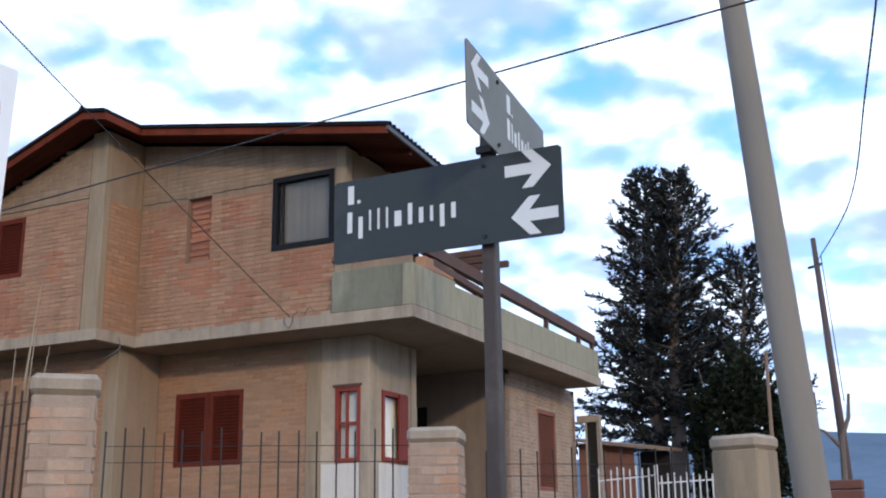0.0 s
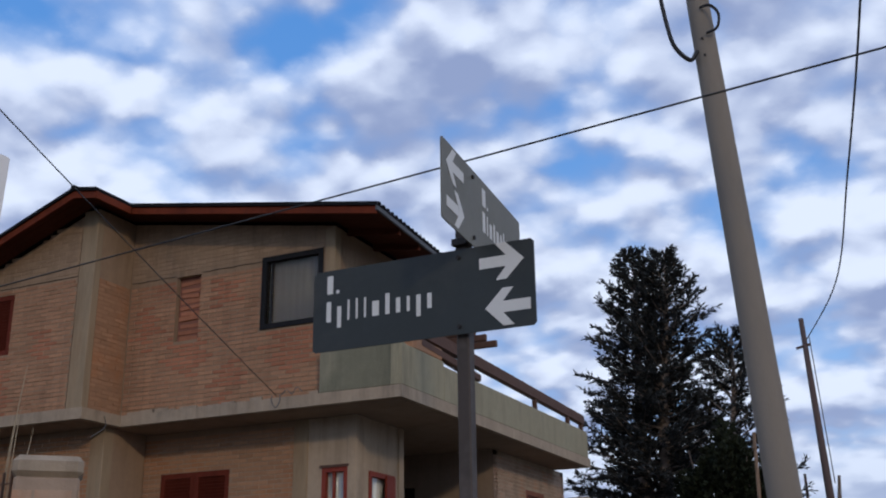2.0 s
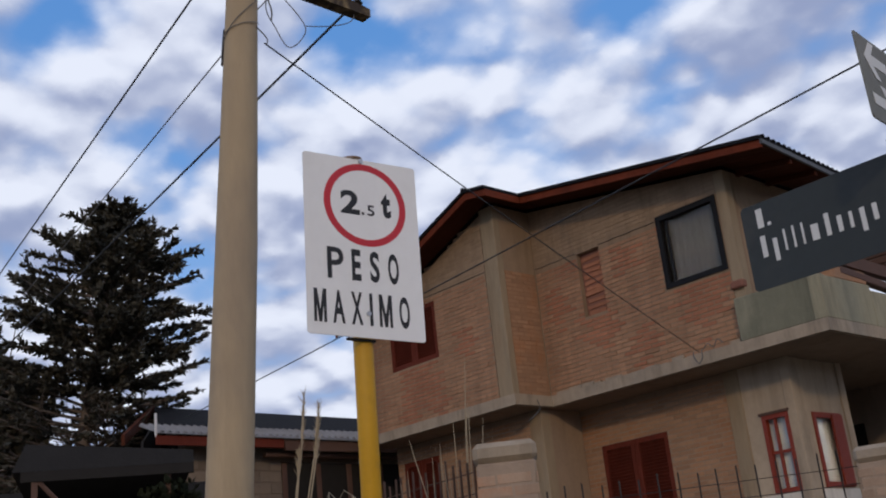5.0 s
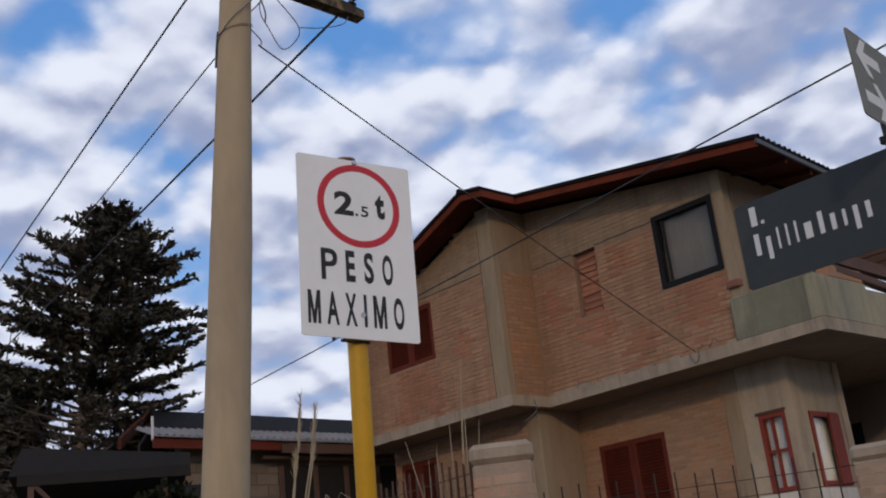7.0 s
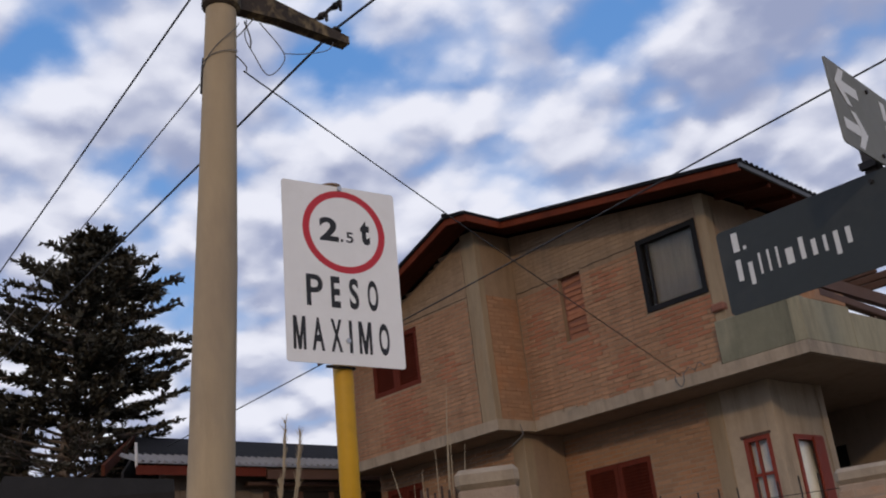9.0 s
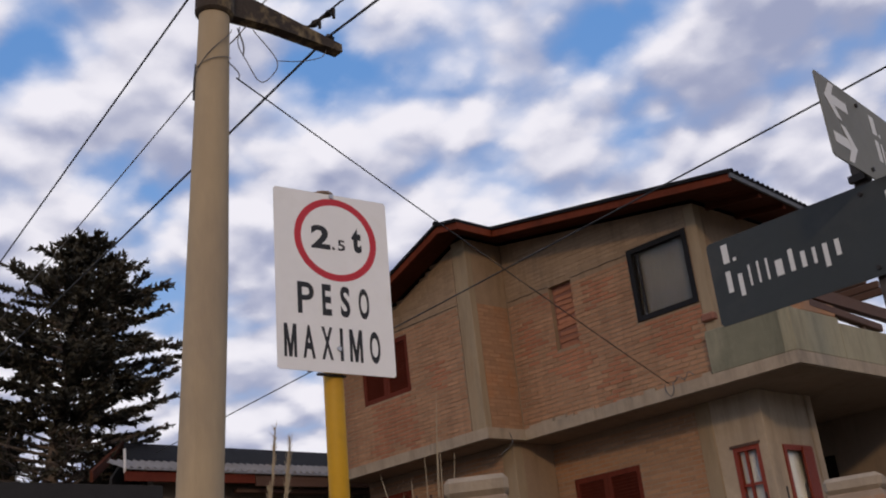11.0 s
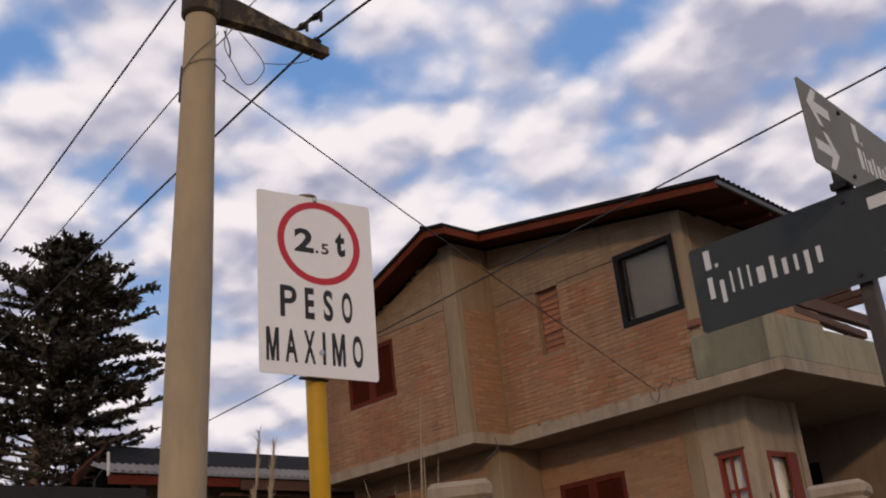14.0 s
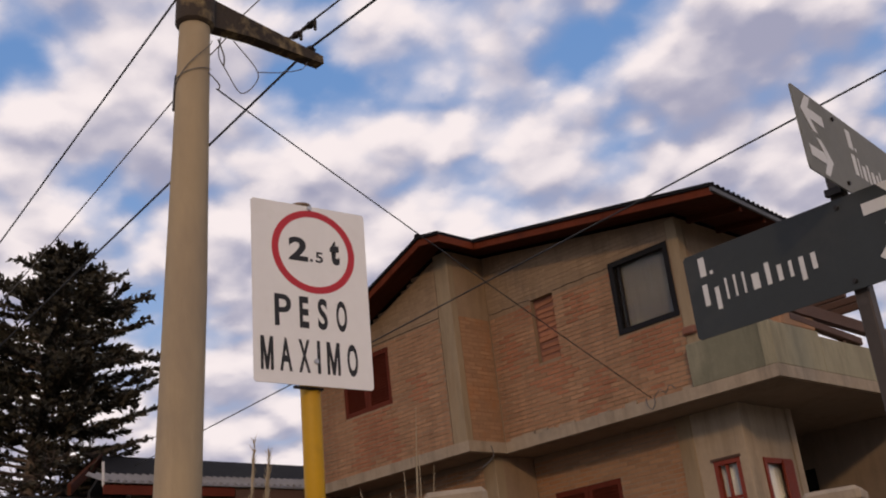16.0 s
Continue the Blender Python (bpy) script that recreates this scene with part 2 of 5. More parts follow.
M_EAVE = material("eave_boards", (0.070, 0.020, 0.010), 0.8, 0.3, 2.0, 0.3, 60, spec=0.12)
M_BEAM = material("dark_timber", (0.10, 0.055, 0.04), 0.75, 0.25, 3.0, 0.4, 60)
M_PALE_TIMBER = material("weathered_timber", (0.22, 0.15, 0.10), 0.8, 0.2, 3.0, 0.4, 60, grime=0.5)
M_ROOF = material("dark_metal_roof", (0.012, 0.012, 0.014), 0.9, 0.25, 1.5, 0.15, 30, spec=0.08)
M_EAVE_STRIP = material("slate_grey_strip", (0.075, 0.08, 0.088), 0.6, 0.25, 3.0, 0.15, 40, grime=0.5)
M_ROOF_GREY = material("weathered_zinc_sheet", (0.24, 0.235, 0.24), 0.6, 0.3, 2.5, 0.2, 30, metal=0.2, stain=(0.2, 0.16, 0.13), stain_amount=0.6, stain_scale=2.0)
M_FRAME = material("black_window_frame", (0.014, 0.015, 0.018), 0.8, 0.2, 3.0, spec=0.15)
M_CURTAIN = material("grey_curtain", (0.090, 0.083, 0.074), 0.95, 0.10, 2.0, 0.4, 20)
M_WHITE_CURTAIN = material("white_curtain", (0.62, 0.64, 0.66), 0.95, 0.1, 2.0, 0.4, 20, stretch=(6, 6, 0.4))
# Near-black that puts the shade of unlit openings into the colour
M_DARK = material("shade_black", (0.015, 0.013, 0.012), 0.9, 0.1, 2.0)
M_SIGN = material("dark_green_sign_enamel", (0.026, 0.033, 0.035), 0.6, 0.18, 5.0, 0.05, 60, stain=(0.055, 0.055, 0.052), stain_amount=0.4, stain_scale=6.0)
M_SIGN_GREY = material("weathered_grey_green_sign", (0.16, 0.16, 0.135), 0.6, 0.18, 5.0, 0.05, 60, stain=(0.16, 0.155, 0.13), stain_amount=0.4, stain_scale=6.0)
M_LETTER = material("reflective_white_lettering", (0.66, 0.67, 0.66), 0.6, 0.06, 12.0)
M_PANEL = material("white_sign_enamel", (0.80, 0.80, 0.79), 0.5, 0.05, 2.5, stain=(0.70, 0.69, 0.66), stain_amount=0.35, stain_scale=5.0, grime=0.1)
M_RED = material("red_sign_ring", (0.50, 0.022, 0.035), 0.5, 0.08, 8.0)
M_BLACK = material("black_lettering", (0.014, 0.014, 0.016), 0.55, 0.1, 12.0)
M_YELLOW = material("yellow_enamel", (0.55, 0.30, 0.005), 0.5, 0.10, 6.0, stain=(0.42, 0.24, 0.01), stain_amount=0.4, stain_scale=8.0, grime=0.35)
M_POST = material("brown_painted_steel", (0.055, 0.043, 0.036), 0.6, 0.22, 6.0, 0.1, 60, stain=(0.13, 0.11, 0.10), stain_amount=0.5, stain_scale=7.0, grime=0.6)
M_POLE = material("pole_concrete", (0.41, 0.32, 0.205), 0.9, 0.16, 1.2, 0.35, 70, stain=(0.27, 0.215, 0.16), stain_amount=0.6, stain_scale=1.3, stretch=(1, 1, 0.35), grime=0.35)
# Right pole's concrete, darkened in the colour for its shaded side
M_POLE_GREY = material("shaded_grey_pole_concrete", (0.225, 0.2, 0.168), 0.9, 0.10, 1.2, 0.35, 70, stain=(0.18, 0.165, 0.15), stain_amount=0.5, stain_scale=1.3, stretch=(1, 1, 0.35), grime=0.4)
M_POLE_DARK = material("weathered_concrete_arm", (0.052, 0.038, 0.028), 0.9, 0.35, 5.0, 0.6, 50, stain=(0.29, 0.215, 0.11), stain_amount=0.9, stain_scale=6.0)
M_WOODPOLE = material("tarred_wood_pole", (0.085, 0.06, 0.055), 0.85, 0.2, 2.0, 0.4, 60, stretch=(1, 1, 0.2))
M_CABLE = material("black_cable", (0.02, 0.02, 0.022), 0.6, 0.1, 8.0)
M_CABLE_GREY = material("grey_wire", (0.12, 0.115, 0.115), 0.6, 0.1, 8.0)
M_IRON = material("dark_iron", (0.03, 0.026, 0.025), 0.6, 0.25, 8.0, 0.1, 80, metal=0.4)
M_RUST = material("rusty_rebar", (0.075, 0.045, 0.035), 0.85, 0.3, 12.0, 0.3, 90)
M_STEEL = material("zinc_bolt", (0.45, 0.45, 0.46), 0.4, 0.1, 20.0, metal=0.8)
M_WHITE_IRON = material("white_painted_iron", (0.62, 0.61, 0.60), 0.55, 0.12, 6.0)
M_BARK = material("bark", (0.15, 0.12, 0.10), 0.95, 0.3, 4.0, 0.9, 25, stretch=(1, 1, 0.35))
M_NEEDLES = material("conifer_needles", (0.058, 0.054, 0.040), 0.75, 0.35, 1.2, pieces=0.45, spec=0.25)
M_NEEDLES_B = material("blue_conifer_needles", (0.025, 0.028, 0.028), 0.75, 0.35, 1.2, pieces=0.45, spec=0.25)
M_SHRUB = material("evergreen_shrub_leaves", (0.015, 0.020, 0.010), 0.8, 0.35, 1.5, pieces=0.45, spec=0.2)
M_STRAW = material("dry_straw", (0.36, 0.295, 0.20), 0.9, 0.2, 8.0)
M_GROUND = material("dry_ground", (0.115, 0.092, 0.066), 0.95, 0.3, 0.35, 0.8, 9, stain=(0.055, 0.065, 0.025), stain_amount=0.9, stain_scale=0.25)
# Blue of the hills is distance haze put into the base colour
M_HILLS = material("haze_blue_wooded_hills", (0.115, 0.15, 0.20), 1.0, 0.25, 0.006, spec=0.0)
M_TARP = material("dark_shade_roofing", (0.013, 0.013, 0.015), 0.8, 0.2, 2.0, 0.4, 30)
M_SHED = material("brown_red_boards", (0.19, 0.088, 0.058), 0.85, 0.22, 2.0, 0.4, 40)


def glass_material(name, tint, rough):
    m = bpy.data.materials.new(name)
    m.use_nodes = True
    b = m.node_tree.nodes["Principled BSDF"]
    b.inputs["Base Color"].default_value = (*tint, 1)
    b.inputs["Transmission Weight"].default_value = 1.0
    b.inputs["Roughness"].default_value = rough
    b.inputs["IOR"].default_value = 1.3
    return m


M_GLASS = glass_material("window_glass", (0.9, 0.93, 0.93), 0.02)


# ---- building helpers ----
WORLD_OF = {}


def thing(name, at, label, category, group="", kind=""):
    ob = new(name)
    ob.empty_display_size = 0.2
    ob.matrix_basis = Matrix.Translation(at)
    WORLD_OF[ob.name] = Matrix.Translation(at)
    return tagged(ob, label, category, group, kind)


def link_part(name, mesh, mat, parent, label="", kind=""):
    ob = new(name, mesh)
    if mat is not None and not mesh.materials:
        mesh.materials.append(mat)
    if parent is not None:
        ob.parent = parent
        ob.matrix_parent_inverse = WORLD_OF.get(parent.name, Matrix.Identity(4)).inverted()
    return tagged(ob, label, kind=kind)


def part(name, bm, mat, parent, label="", smooth=False, kind=""):
    me = bpy.data.meshes.new(name)
    bmesh.ops.recalc_face_normals(bm, faces=bm.faces)
    bm.to_mesh(me)
    bm.free()
    if smooth:
        for p in me.polygons:
            p.use_smooth = True
    return link_part(name, me, mat, parent, label, kind)


def lone(name, bm, mat, label, category, group="", kind="", smooth=False):
    ob = part(name, bm, mat, None, label, smooth)
    return tagged(ob, "", category, group, kind)


def box(bm, x0, x1, y0, y1, z0, z1, bevel=0.0, m=None):
    v = [bm.verts.new((x, y, z)) for z in (z0, z1) for y in (y0, y1) for x in (x0, x1)]
    fs = [bm.faces.new([v[i] for i in f]) for f in ((0, 2, 3, 1), (4, 5, 7, 6), (0, 1, 5, 4), (2, 6, 7, 3), (0, 4, 6, 2), (1, 3, 7, 5))]
    if bevel:
        es = list({e for f in fs for e in f.edges})
        r = bmesh.ops.bevel(bm, geom=es, offset=bevel, segments=1, affect="EDGES")
        v = list({q for f in r["faces"] for q in f.verts} | {q for q in v if q.is_valid})
    if m is not None:
        bmesh.ops.transform(bm, matrix=m, verts=[q for q in v if q.is_valid])
    return bm


def boxed(*a, bevel=0.0, m=None):
    return box(bmesh.new(), *a, bevel=bevel, m=m)


def prism(bm, poly, d):
    """A flat polygon (3D points) pushed along d."""
    a = [bm.verts.new(p) for p in poly]
    b = [bm.verts.new(Vector(p) + Vector(d)) for p in poly]
    bm.faces.new(a)
    bm.faces.new(list(reversed(b)))
    n = len(poly)
    for i in range(n):
        bm.faces.new((a[i], a[(i + 1) % n], b[(i + 1) % n], b[i]))
    return bm


def tube(bm, pts, radii, sides=8, cap=True):
    pts = [Vector(p) for p in pts]
    if isinstance(radii, (int, float)):
        radii = [radii] * len(pts)
    rings = []
    up = None
    for i, p in enumerate(pts):
        d = (pts[min(i + 1, len(pts) - 1)] - pts[max(i - 1, 0)]).normalized()
        if up is None:
            up = d.orthogonal().normalized()
        up = (up - d * up.dot(d)).normalized()
        side = d.cross(up)
        rings.append([bm.verts.new(p + (up * math.cos(a) + side * math.sin(a)) * radii[i]) for a in [2 * math.pi * k / sides for k in range(sides)]])
    for a, b in zip(rings, rings[1:]):
        for k in range(sides):
            bm.faces.new((a[k], a[(k + 1) % sides], b[(k + 1) % sides], b[k]))
    if cap:
        bm.faces.new(list(reversed(rings[0])))
        bm.faces.new(rings[-1])
    return bm


def tubed(pts, radii, sides=8):
    return tube(bmesh.new(), pts, radii, sides)


def hung(a, b, sag, n=20):
    """Points of a cable from a to b that hangs through."""
    a, b = Vector(a), Vector(b)
    return [a.lerp(b, i / n) - Vector((0, 0, sag * 4 * (i / n) * (1 - i / n))) for i in range(n + 1)]


def bowed(pts, n=6):
    """A smooth line through the points (Catmull-Rom)."""
    p = [Vector(q) for q in pts]
    p = [2 * p[0] - p[1]] + p + [2 * p[-1] - p[-2]]
    out = []
    for i in range(1, len(p) - 2):
        for k in range(n):
            t = k / n
            out.append(0.5 * ((2 * p[i]) + (p[i + 1] - p[i - 1]) * t + (2 * p[i - 1] - 5 * p[i] + 4 * p[i + 1] - p[i + 2]) * t * t + (3 * p[i] - p[i - 1] - 3 * p[i + 1] + p[i + 2]) * t ** 3))
    out.append(p[-2])
    return out


def strips(bm, u0, u1, v0, top, holes, place):
    """A wall face with thickness, in upright strips between its openings. top(u): height; place(u, depth, v): the point."""
    cuts = sorted({u0, u1, *[h[0] for h in holes], *[h[1] for h in holes], *[c for c in top.cuts if u0 < c < u1]})
    for a, b in zip(cuts, cuts[1:]):
        mid = (a + b) / 2
        spans, z = [], v0
        for h in sorted((h for h in holes if h[0] <= mid <= h[1]), key=lambda h: h[2]):
            spans.append((z, z, h[2], h[2]))
            z = h[3]
        spans.append((z, z, top(a), top(b)))
        for za, zb, ta, tb in spans:
            if ta - za < 0.004:
                continue
            q = [place(u, d, v) for d in (0, 1) for u, v in ((a, za), (b, zb), (b, tb), (a, ta))]
            vs = [bm.verts.new(p) for p in q]
            for f in ((0, 1, 2, 3), (7, 6, 5, 4), (0, 4, 5, 1), (1, 5, 6, 2), (2, 6, 7, 3), (3, 7, 4, 0)):
                bm.faces.new([vs[i] for i in f])
    bmesh.ops.remove_doubles(bm, verts=bm.verts, dist=1e-5)
    return bm


class Line:
    """A broken line of heights over u."""
    def __init__(self, *pts):
        self.pts = pts
        self.cuts = [p[0] for p in pts]

    def __call__(self, u):
        p = self.pts
        if u <= p[0][0]:
            return p[0][1]
        for a, b in zip(p, p[1:]):
            if u <= b[0]:
                return a[1] + (b[1] - a[1]) * (u - a[0]) / (b[0] - a[0])
        return p[-1][1]


UNIT = {}


def unit_brick(k, mat):
    """A brick of unit size with an uneven face, shared by many."""
    if (k, mat.name) not in UNIT:
        r = random.Random(k)
        me = bpy.data.meshes.new("brick")
        j = lambda: r.uniform(-0.03, 0.03)
        q = [(0, 0, 0), (1, 0, 0), (1, 1, 0), (0, 1, 0)] + [(0.012 + j() * 0.3, 0.06 + j(), 1 + j() * 3), (0.988 + j() * 0.3, 0.06 + j(), 1 + j() * 3), (0.988 + j() * 0.3, 0.94 + j(), 1 + j() * 3), (0.012 + j() * 0.3, 0.94 + j(), 1 + j() * 3)]
        me.from_pydata(q, [], [(4, 5, 6, 7), (0, 1, 5, 4), (1, 2, 6, 5), (2, 3, 7, 6), (3, 0, 4, 7)])
        me.materials.append(mat)
        UNIT[(k, mat.name)] = me
    return UNIT[(k, mat.name)]


def laid_bricks(m, u0, u1, v0, v1, holes, seed, length=0.235, high=0.052, joint=0.013, proud=0.0095):
    """Poses of bricks in running bond on the plane m (u, v, outwards)."""
    r = random.Random(seed)
    out, row, v = [], 0, v0
    while v + high <= v1 + 1e-6:
        u = u0 - (length + joint) * (0.5 if row % 2 else 0.0) + r.uniform(-0.012, 0.012)
        while u < u1:
            a, b = max(u, u0), min(u + length, u1)
            spans = [(a, b)]
            for h in holes:
                if v + high > h[2] and v < h[3]:
                    nxt = []
                    for s, e in spans:
                        if e <= h[0] or s >= h[1]:
                            nxt.append((s, e))
                        else:
                            nxt += [x for x in ((s, min(e, h[0])), (max(s, h[1]), e)) if x[1] - x[0] > 0]
                    spans = nxt
            for s, e in spans:
                if e - s > 0.035:
                    out.append(m @ Matrix.Translation((s, v + r.uniform(-0.002, 0.002), -0.004)) @ Matrix.Rotation(r.uniform(-0.006, 0.006), 4, "Z") @ Matrix.Diagonal((e - s, high, proud + r.uniform(-0.003, 0.004), 1)))
            u += length + joint
        v += high + joint
        row += 1
    return out


def put_bricks(poses, mat, parent, single, label="", seed=0):
    """The first ones as pieces of their own, the rest joined."""
    r = random.Random(seed)
    for m in poses[:single]:
        ob = link_part("brick", unit_brick(r.randrange(5), mat), None, parent)
        ob.matrix_basis = m
    rest = poses[single:]
    if rest:
        vs, fs = [], []
        for m in rest:
            me, k = unit_brick(r.randrange(5), mat), len(vs)
            vs += [tuple(m @ q.co) for q in me.vertices]
            fs += [tuple(k + i for i in p.vertices) for p in me.polygons]
        me = bpy.data.meshes.new("bricks")
        me.from_pydata(vs, [], fs)
        link_part("bricks", me, mat, parent, label, "stuff")


def by_stain(poses, spots, seed):
    """Clean bricks, and those that lie in rust-coloured spots (x, z, reach)."""
    r = random.Random(seed)
    hit = lambda m: any(math.hypot(m.translation.x + 0.1 - x, (m.translation.z - z) * 0.8) < q * r.uniform(0.45, 1.15) for x, z, q in spots)
    marks = [hit(m) for m in poses]
    return [m for m, k in zip(poses, marks) if not k], [m for m, k in zip(poses, marks) if k]


def plane(x, y, z, facing):
    """A pose whose x runs to the right along a wall, y up and z out of it."""
    return pose(x, y, z, 90, 0, {"-y": 0, "+x": 90}[facing])


def lettering(text, width, height, m, mat, parent, name="lettering", bold=0.03):
    cu = bpy.data.curves.new("text", "FONT")
    cu.body, cu.extrude, cu.offset, cu.resolution_u = text, 0.0, bold, 4
    ob = bpy.data.objects.new("text", cu)
    scene.collection.objects.link(ob)
    bpy.context.view_layer.update()
    me = bpy.data.meshes.new_from_object(ob.evaluated_get(bpy.context.evaluated_depsgraph_get()))
    bpy.data.objects.remove(ob)
    xs, ys = [v.co.x for v in me.vertices], [v.co.y for v in me.vertices]
    sx, sy = width / (max(xs) - min(xs)), height / (max(ys) - min(ys))
    me.transform(m @ Matrix.Diagonal((sx, sy, 1, 1)) @ Matrix.Translation((-min(xs), -min(ys), 0)))
    me.name = name
    me.materials.clear()
    return link_part(name, me, mat, parent)


def flat_shape(polys, thick, m):
    bm = bmesh.new()
    for poly in polys:
        prism(bm, [(x, y, 0) for x, y in poly], (0, 0, thick))
    bmesh.ops.transform(bm, matrix=m, verts=bm.verts)
    return bm


def rise(x, y):
    """Height of the ground, which climbs towards the house."""
    t = max(0.0, min(1.0, (-0.45 * x + 0.9 * y - 1.0) / 10.0))
    far = max(0.0, math.hypot(x, y) - 40.0)
    return 1.55 * t * t * (3 - 2 * t) - min(far * 0.03, 8.0)


# ---- ground and distance ----
bm = bmesh.new()
rings = []
for k in range(46):
    rad = 0.0 if k == 0 else 0.8 * 1.19 ** (k - 1)
    rings.append([bm.verts.new((0, 0, rise(0, 0)))] if k == 0 else [bm.verts.new((rad * math.sin(a), rad * math.cos(a), rise(rad * math.sin(a), rad * math.cos(a)) + 0.05 * noise.noise((rad * math.sin(a), rad * math.cos(a), 0)))) for a in [2 * math.pi * i / 72 for i in range(72)]])
for a, b in zip(rings, rings[1:]):
    for i in range(72):
        j = (i + 1) % 72
        if len(a) == 1:
            bm.faces.new((a[0], b[i], b[j]))
        else:
            bm.faces.new((a[i], b[i], b[j], a[j]))
lone("ground", bm, M_GROUND, "bare dry ground with patches of grass sloping up to the house", "ground", kind="structure", smooth=True)

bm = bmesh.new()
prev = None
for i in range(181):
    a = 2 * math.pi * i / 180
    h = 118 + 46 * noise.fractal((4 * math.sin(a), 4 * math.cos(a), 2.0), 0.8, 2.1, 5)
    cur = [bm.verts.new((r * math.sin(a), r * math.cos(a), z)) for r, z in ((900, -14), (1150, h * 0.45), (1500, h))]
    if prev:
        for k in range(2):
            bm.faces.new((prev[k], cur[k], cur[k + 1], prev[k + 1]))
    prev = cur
lone("backdrop_hills", bm, M_HILLS, "distant wooded hills along the horizon, tinted with painted blue haze", "hills", kind="structure", smooth=True)


# ---- the brick house ----
house = thing("house", (-11, 13, rise(-11, 13)), "two-storey unplastered brick house with concrete slab edge and dark gabled roof", "house")
YB, YL, XR, XC = 12.4, 11.6, -7.45, -11.06     # upper front wall, projecting front wall, upper side wall, step between them
Z_SLAB0, Z_SLAB = 4.41, 4.57
RIDGE_X, RIDGE_Z = -11.12, 7.60


def roof_z(x):
    """Underside of the roof."""
    return RIDGE_Z - (0.172 * (x - RIDGE_X) if x > RIDGE_X else 0.37 * (RIDGE_X - x))


def front(y, depth):
    return lambda u, d, v: (u, y + d * depth, v)


def flank(x, depth):
    return lambda u, d, v: (x - d * depth, u, v)


WIN = (-8.65, -7.63, 5.60, 6.67)
NICHE = (-10.18, -9.74, 5.61, 6.60)
LINE_Z = 6.59
wall = part("wall", strips(bmesh.new(), XC + 0.004, XR, Z_SLAB, Line((XC, roof_z(XC)), (XR, roof_z(XR))), [WIN, NICHE], front(YB, 0.22)), M_WASH, house, "brick upper wall with a cement-washed band under the roof")
wall_b = wall
NEAR = plane(0, YB, 0, "-y")
poses_b = laid_bricks(NEAR, XC + 0.02, -7.62, Z_SLAB + 0.03, LINE_Z, [WIN, NICHE], 1)
under_roof = lambda poses: [m for m in poses if m.translation.z + 0.06 < roof_z(m.translation.x + 0.24)]
wash_b = under_roof(laid_bricks(NEAR, XC + 0.02, -7.62, LINE_Z + 0.10, 7.6, [WIN], 2, proud=0.0085))
# Dark rods laid on the wall paint the shadow line of the step
for u0, u1 in ((XC + 0.02, -10.19), (-9.73, -8.66)):
    bm = tubed(bowed([(u0 + (u1 - u0) * k / 8, YB - 0.005, LINE_Z + 0.03 + 0.006 * math.sin(k * 2.1 + u0)) for k in range(9)], 2), 0.0065, 5)
    part("crack", bm, M_DARK_LINE, wall)
# projecting part
SH_U = (-13.78, -12.6, 5.53, 6.47)
wall_l = part("wall", strips(bmesh.new(), -14.5, XC - 0.23, Z_SLAB, Line((-14.5, roof_z(-14.5)), (RIDGE_X, roof_z(RIDGE_X)), (XC, roof_z(XC))), [SH_U], front(YL, 0.22)), M_WASH, house)
poses_l = laid_bricks(plane(0, YL, 0, "-y"), -14.49, -11.37, Z_SLAB + 0.03, LINE_Z - 0.05, [SH_U], 3)
wash_l = under_roof(laid_bricks(plane(0, YL, 0, "-y"), -14.49, -11.37, LINE_Z + 0.03, 7.6, [], 12, proud=0.0085))
# Painted shadow line of the step on the projecting wall, as a rod
part("crack", tubed([(-14.45, YL - 0.005, LINE_Z - 0.01), (-12.6, YL - 0.005, LINE_Z - 0.02), (-11.37, YL - 0.005, LINE_Z - 0.015)], 0.007, 5), M_DARK_LINE, wall_l)
part("crack", tubed([(-11.358, YL - 0.008, Z_SLAB + 0.02), (-11.356, YL - 0.008, 7.3)], 0.0035, 5), M_DARK_LINE, wall_l)
wall_r = part("wall", strips(bmesh.new(), YL + 0.02, YB + 0.3, Z_SLAB, Line((YL, roof_z(XC)), (YB + 1, roof_z(XC))), [], flank(XC - 0.012, 0.22)), M_WASH, house)
part("plaster", boxed(XC - 0.0125, XC - 0.0095, YL + 0.125, YB - 0.004, Z_SLAB + 0.01, LINE_Z - 0.05), M_BRICK_ORANGE, wall_r, "orange stained plaster")
poses_r = laid_bricks(plane(XC - 0.012, 0, 0, "+x"), YL + 0.13, YB - 0.01, Z_SLAB + 0.03, LINE_Z - 0.05, [], 4)
part("column", boxed(-11.35, XC, YL - 0.015, YL + 0.12, Z_SLAB, roof_z(XC) - 0.01, bevel=0.008), M_COLUMN, house, "pale concrete corner column")
part("wall", strips(bmesh.new(), YB + 0.224, 14.6, Z_SLAB, Line((YB, roof_z(XR)), (20, roof_z(XR))), [], flank(XR, 0.2)), M_WASH, house)
part("column", boxed(-7.60, XR + 0.012, YB - 0.012, YB + 0.15, Z_SLAB, roof_z(XR) - 0.02, bevel=0.008), M_COLUMN, house, "pale concrete corner column")
# side and back walls that close the storey
part("wall", strips(bmesh.new(), YL + 0.224, 14.39, Z_SLAB, Line((YL, roof_z(-14.5)), (20, roof_z(-14.5))), [], flank(-14.5, -0.2)), M_WASH, house)
part("wall", strips(bmesh.new(), -14.5, XR, Z_SLAB, Line((-14.5, roof_z(-14.5)), (RIDGE_X, RIDGE_Z), (XR, roof_z(XR))), [], front(14.6, -0.2)), M_WASH, house)

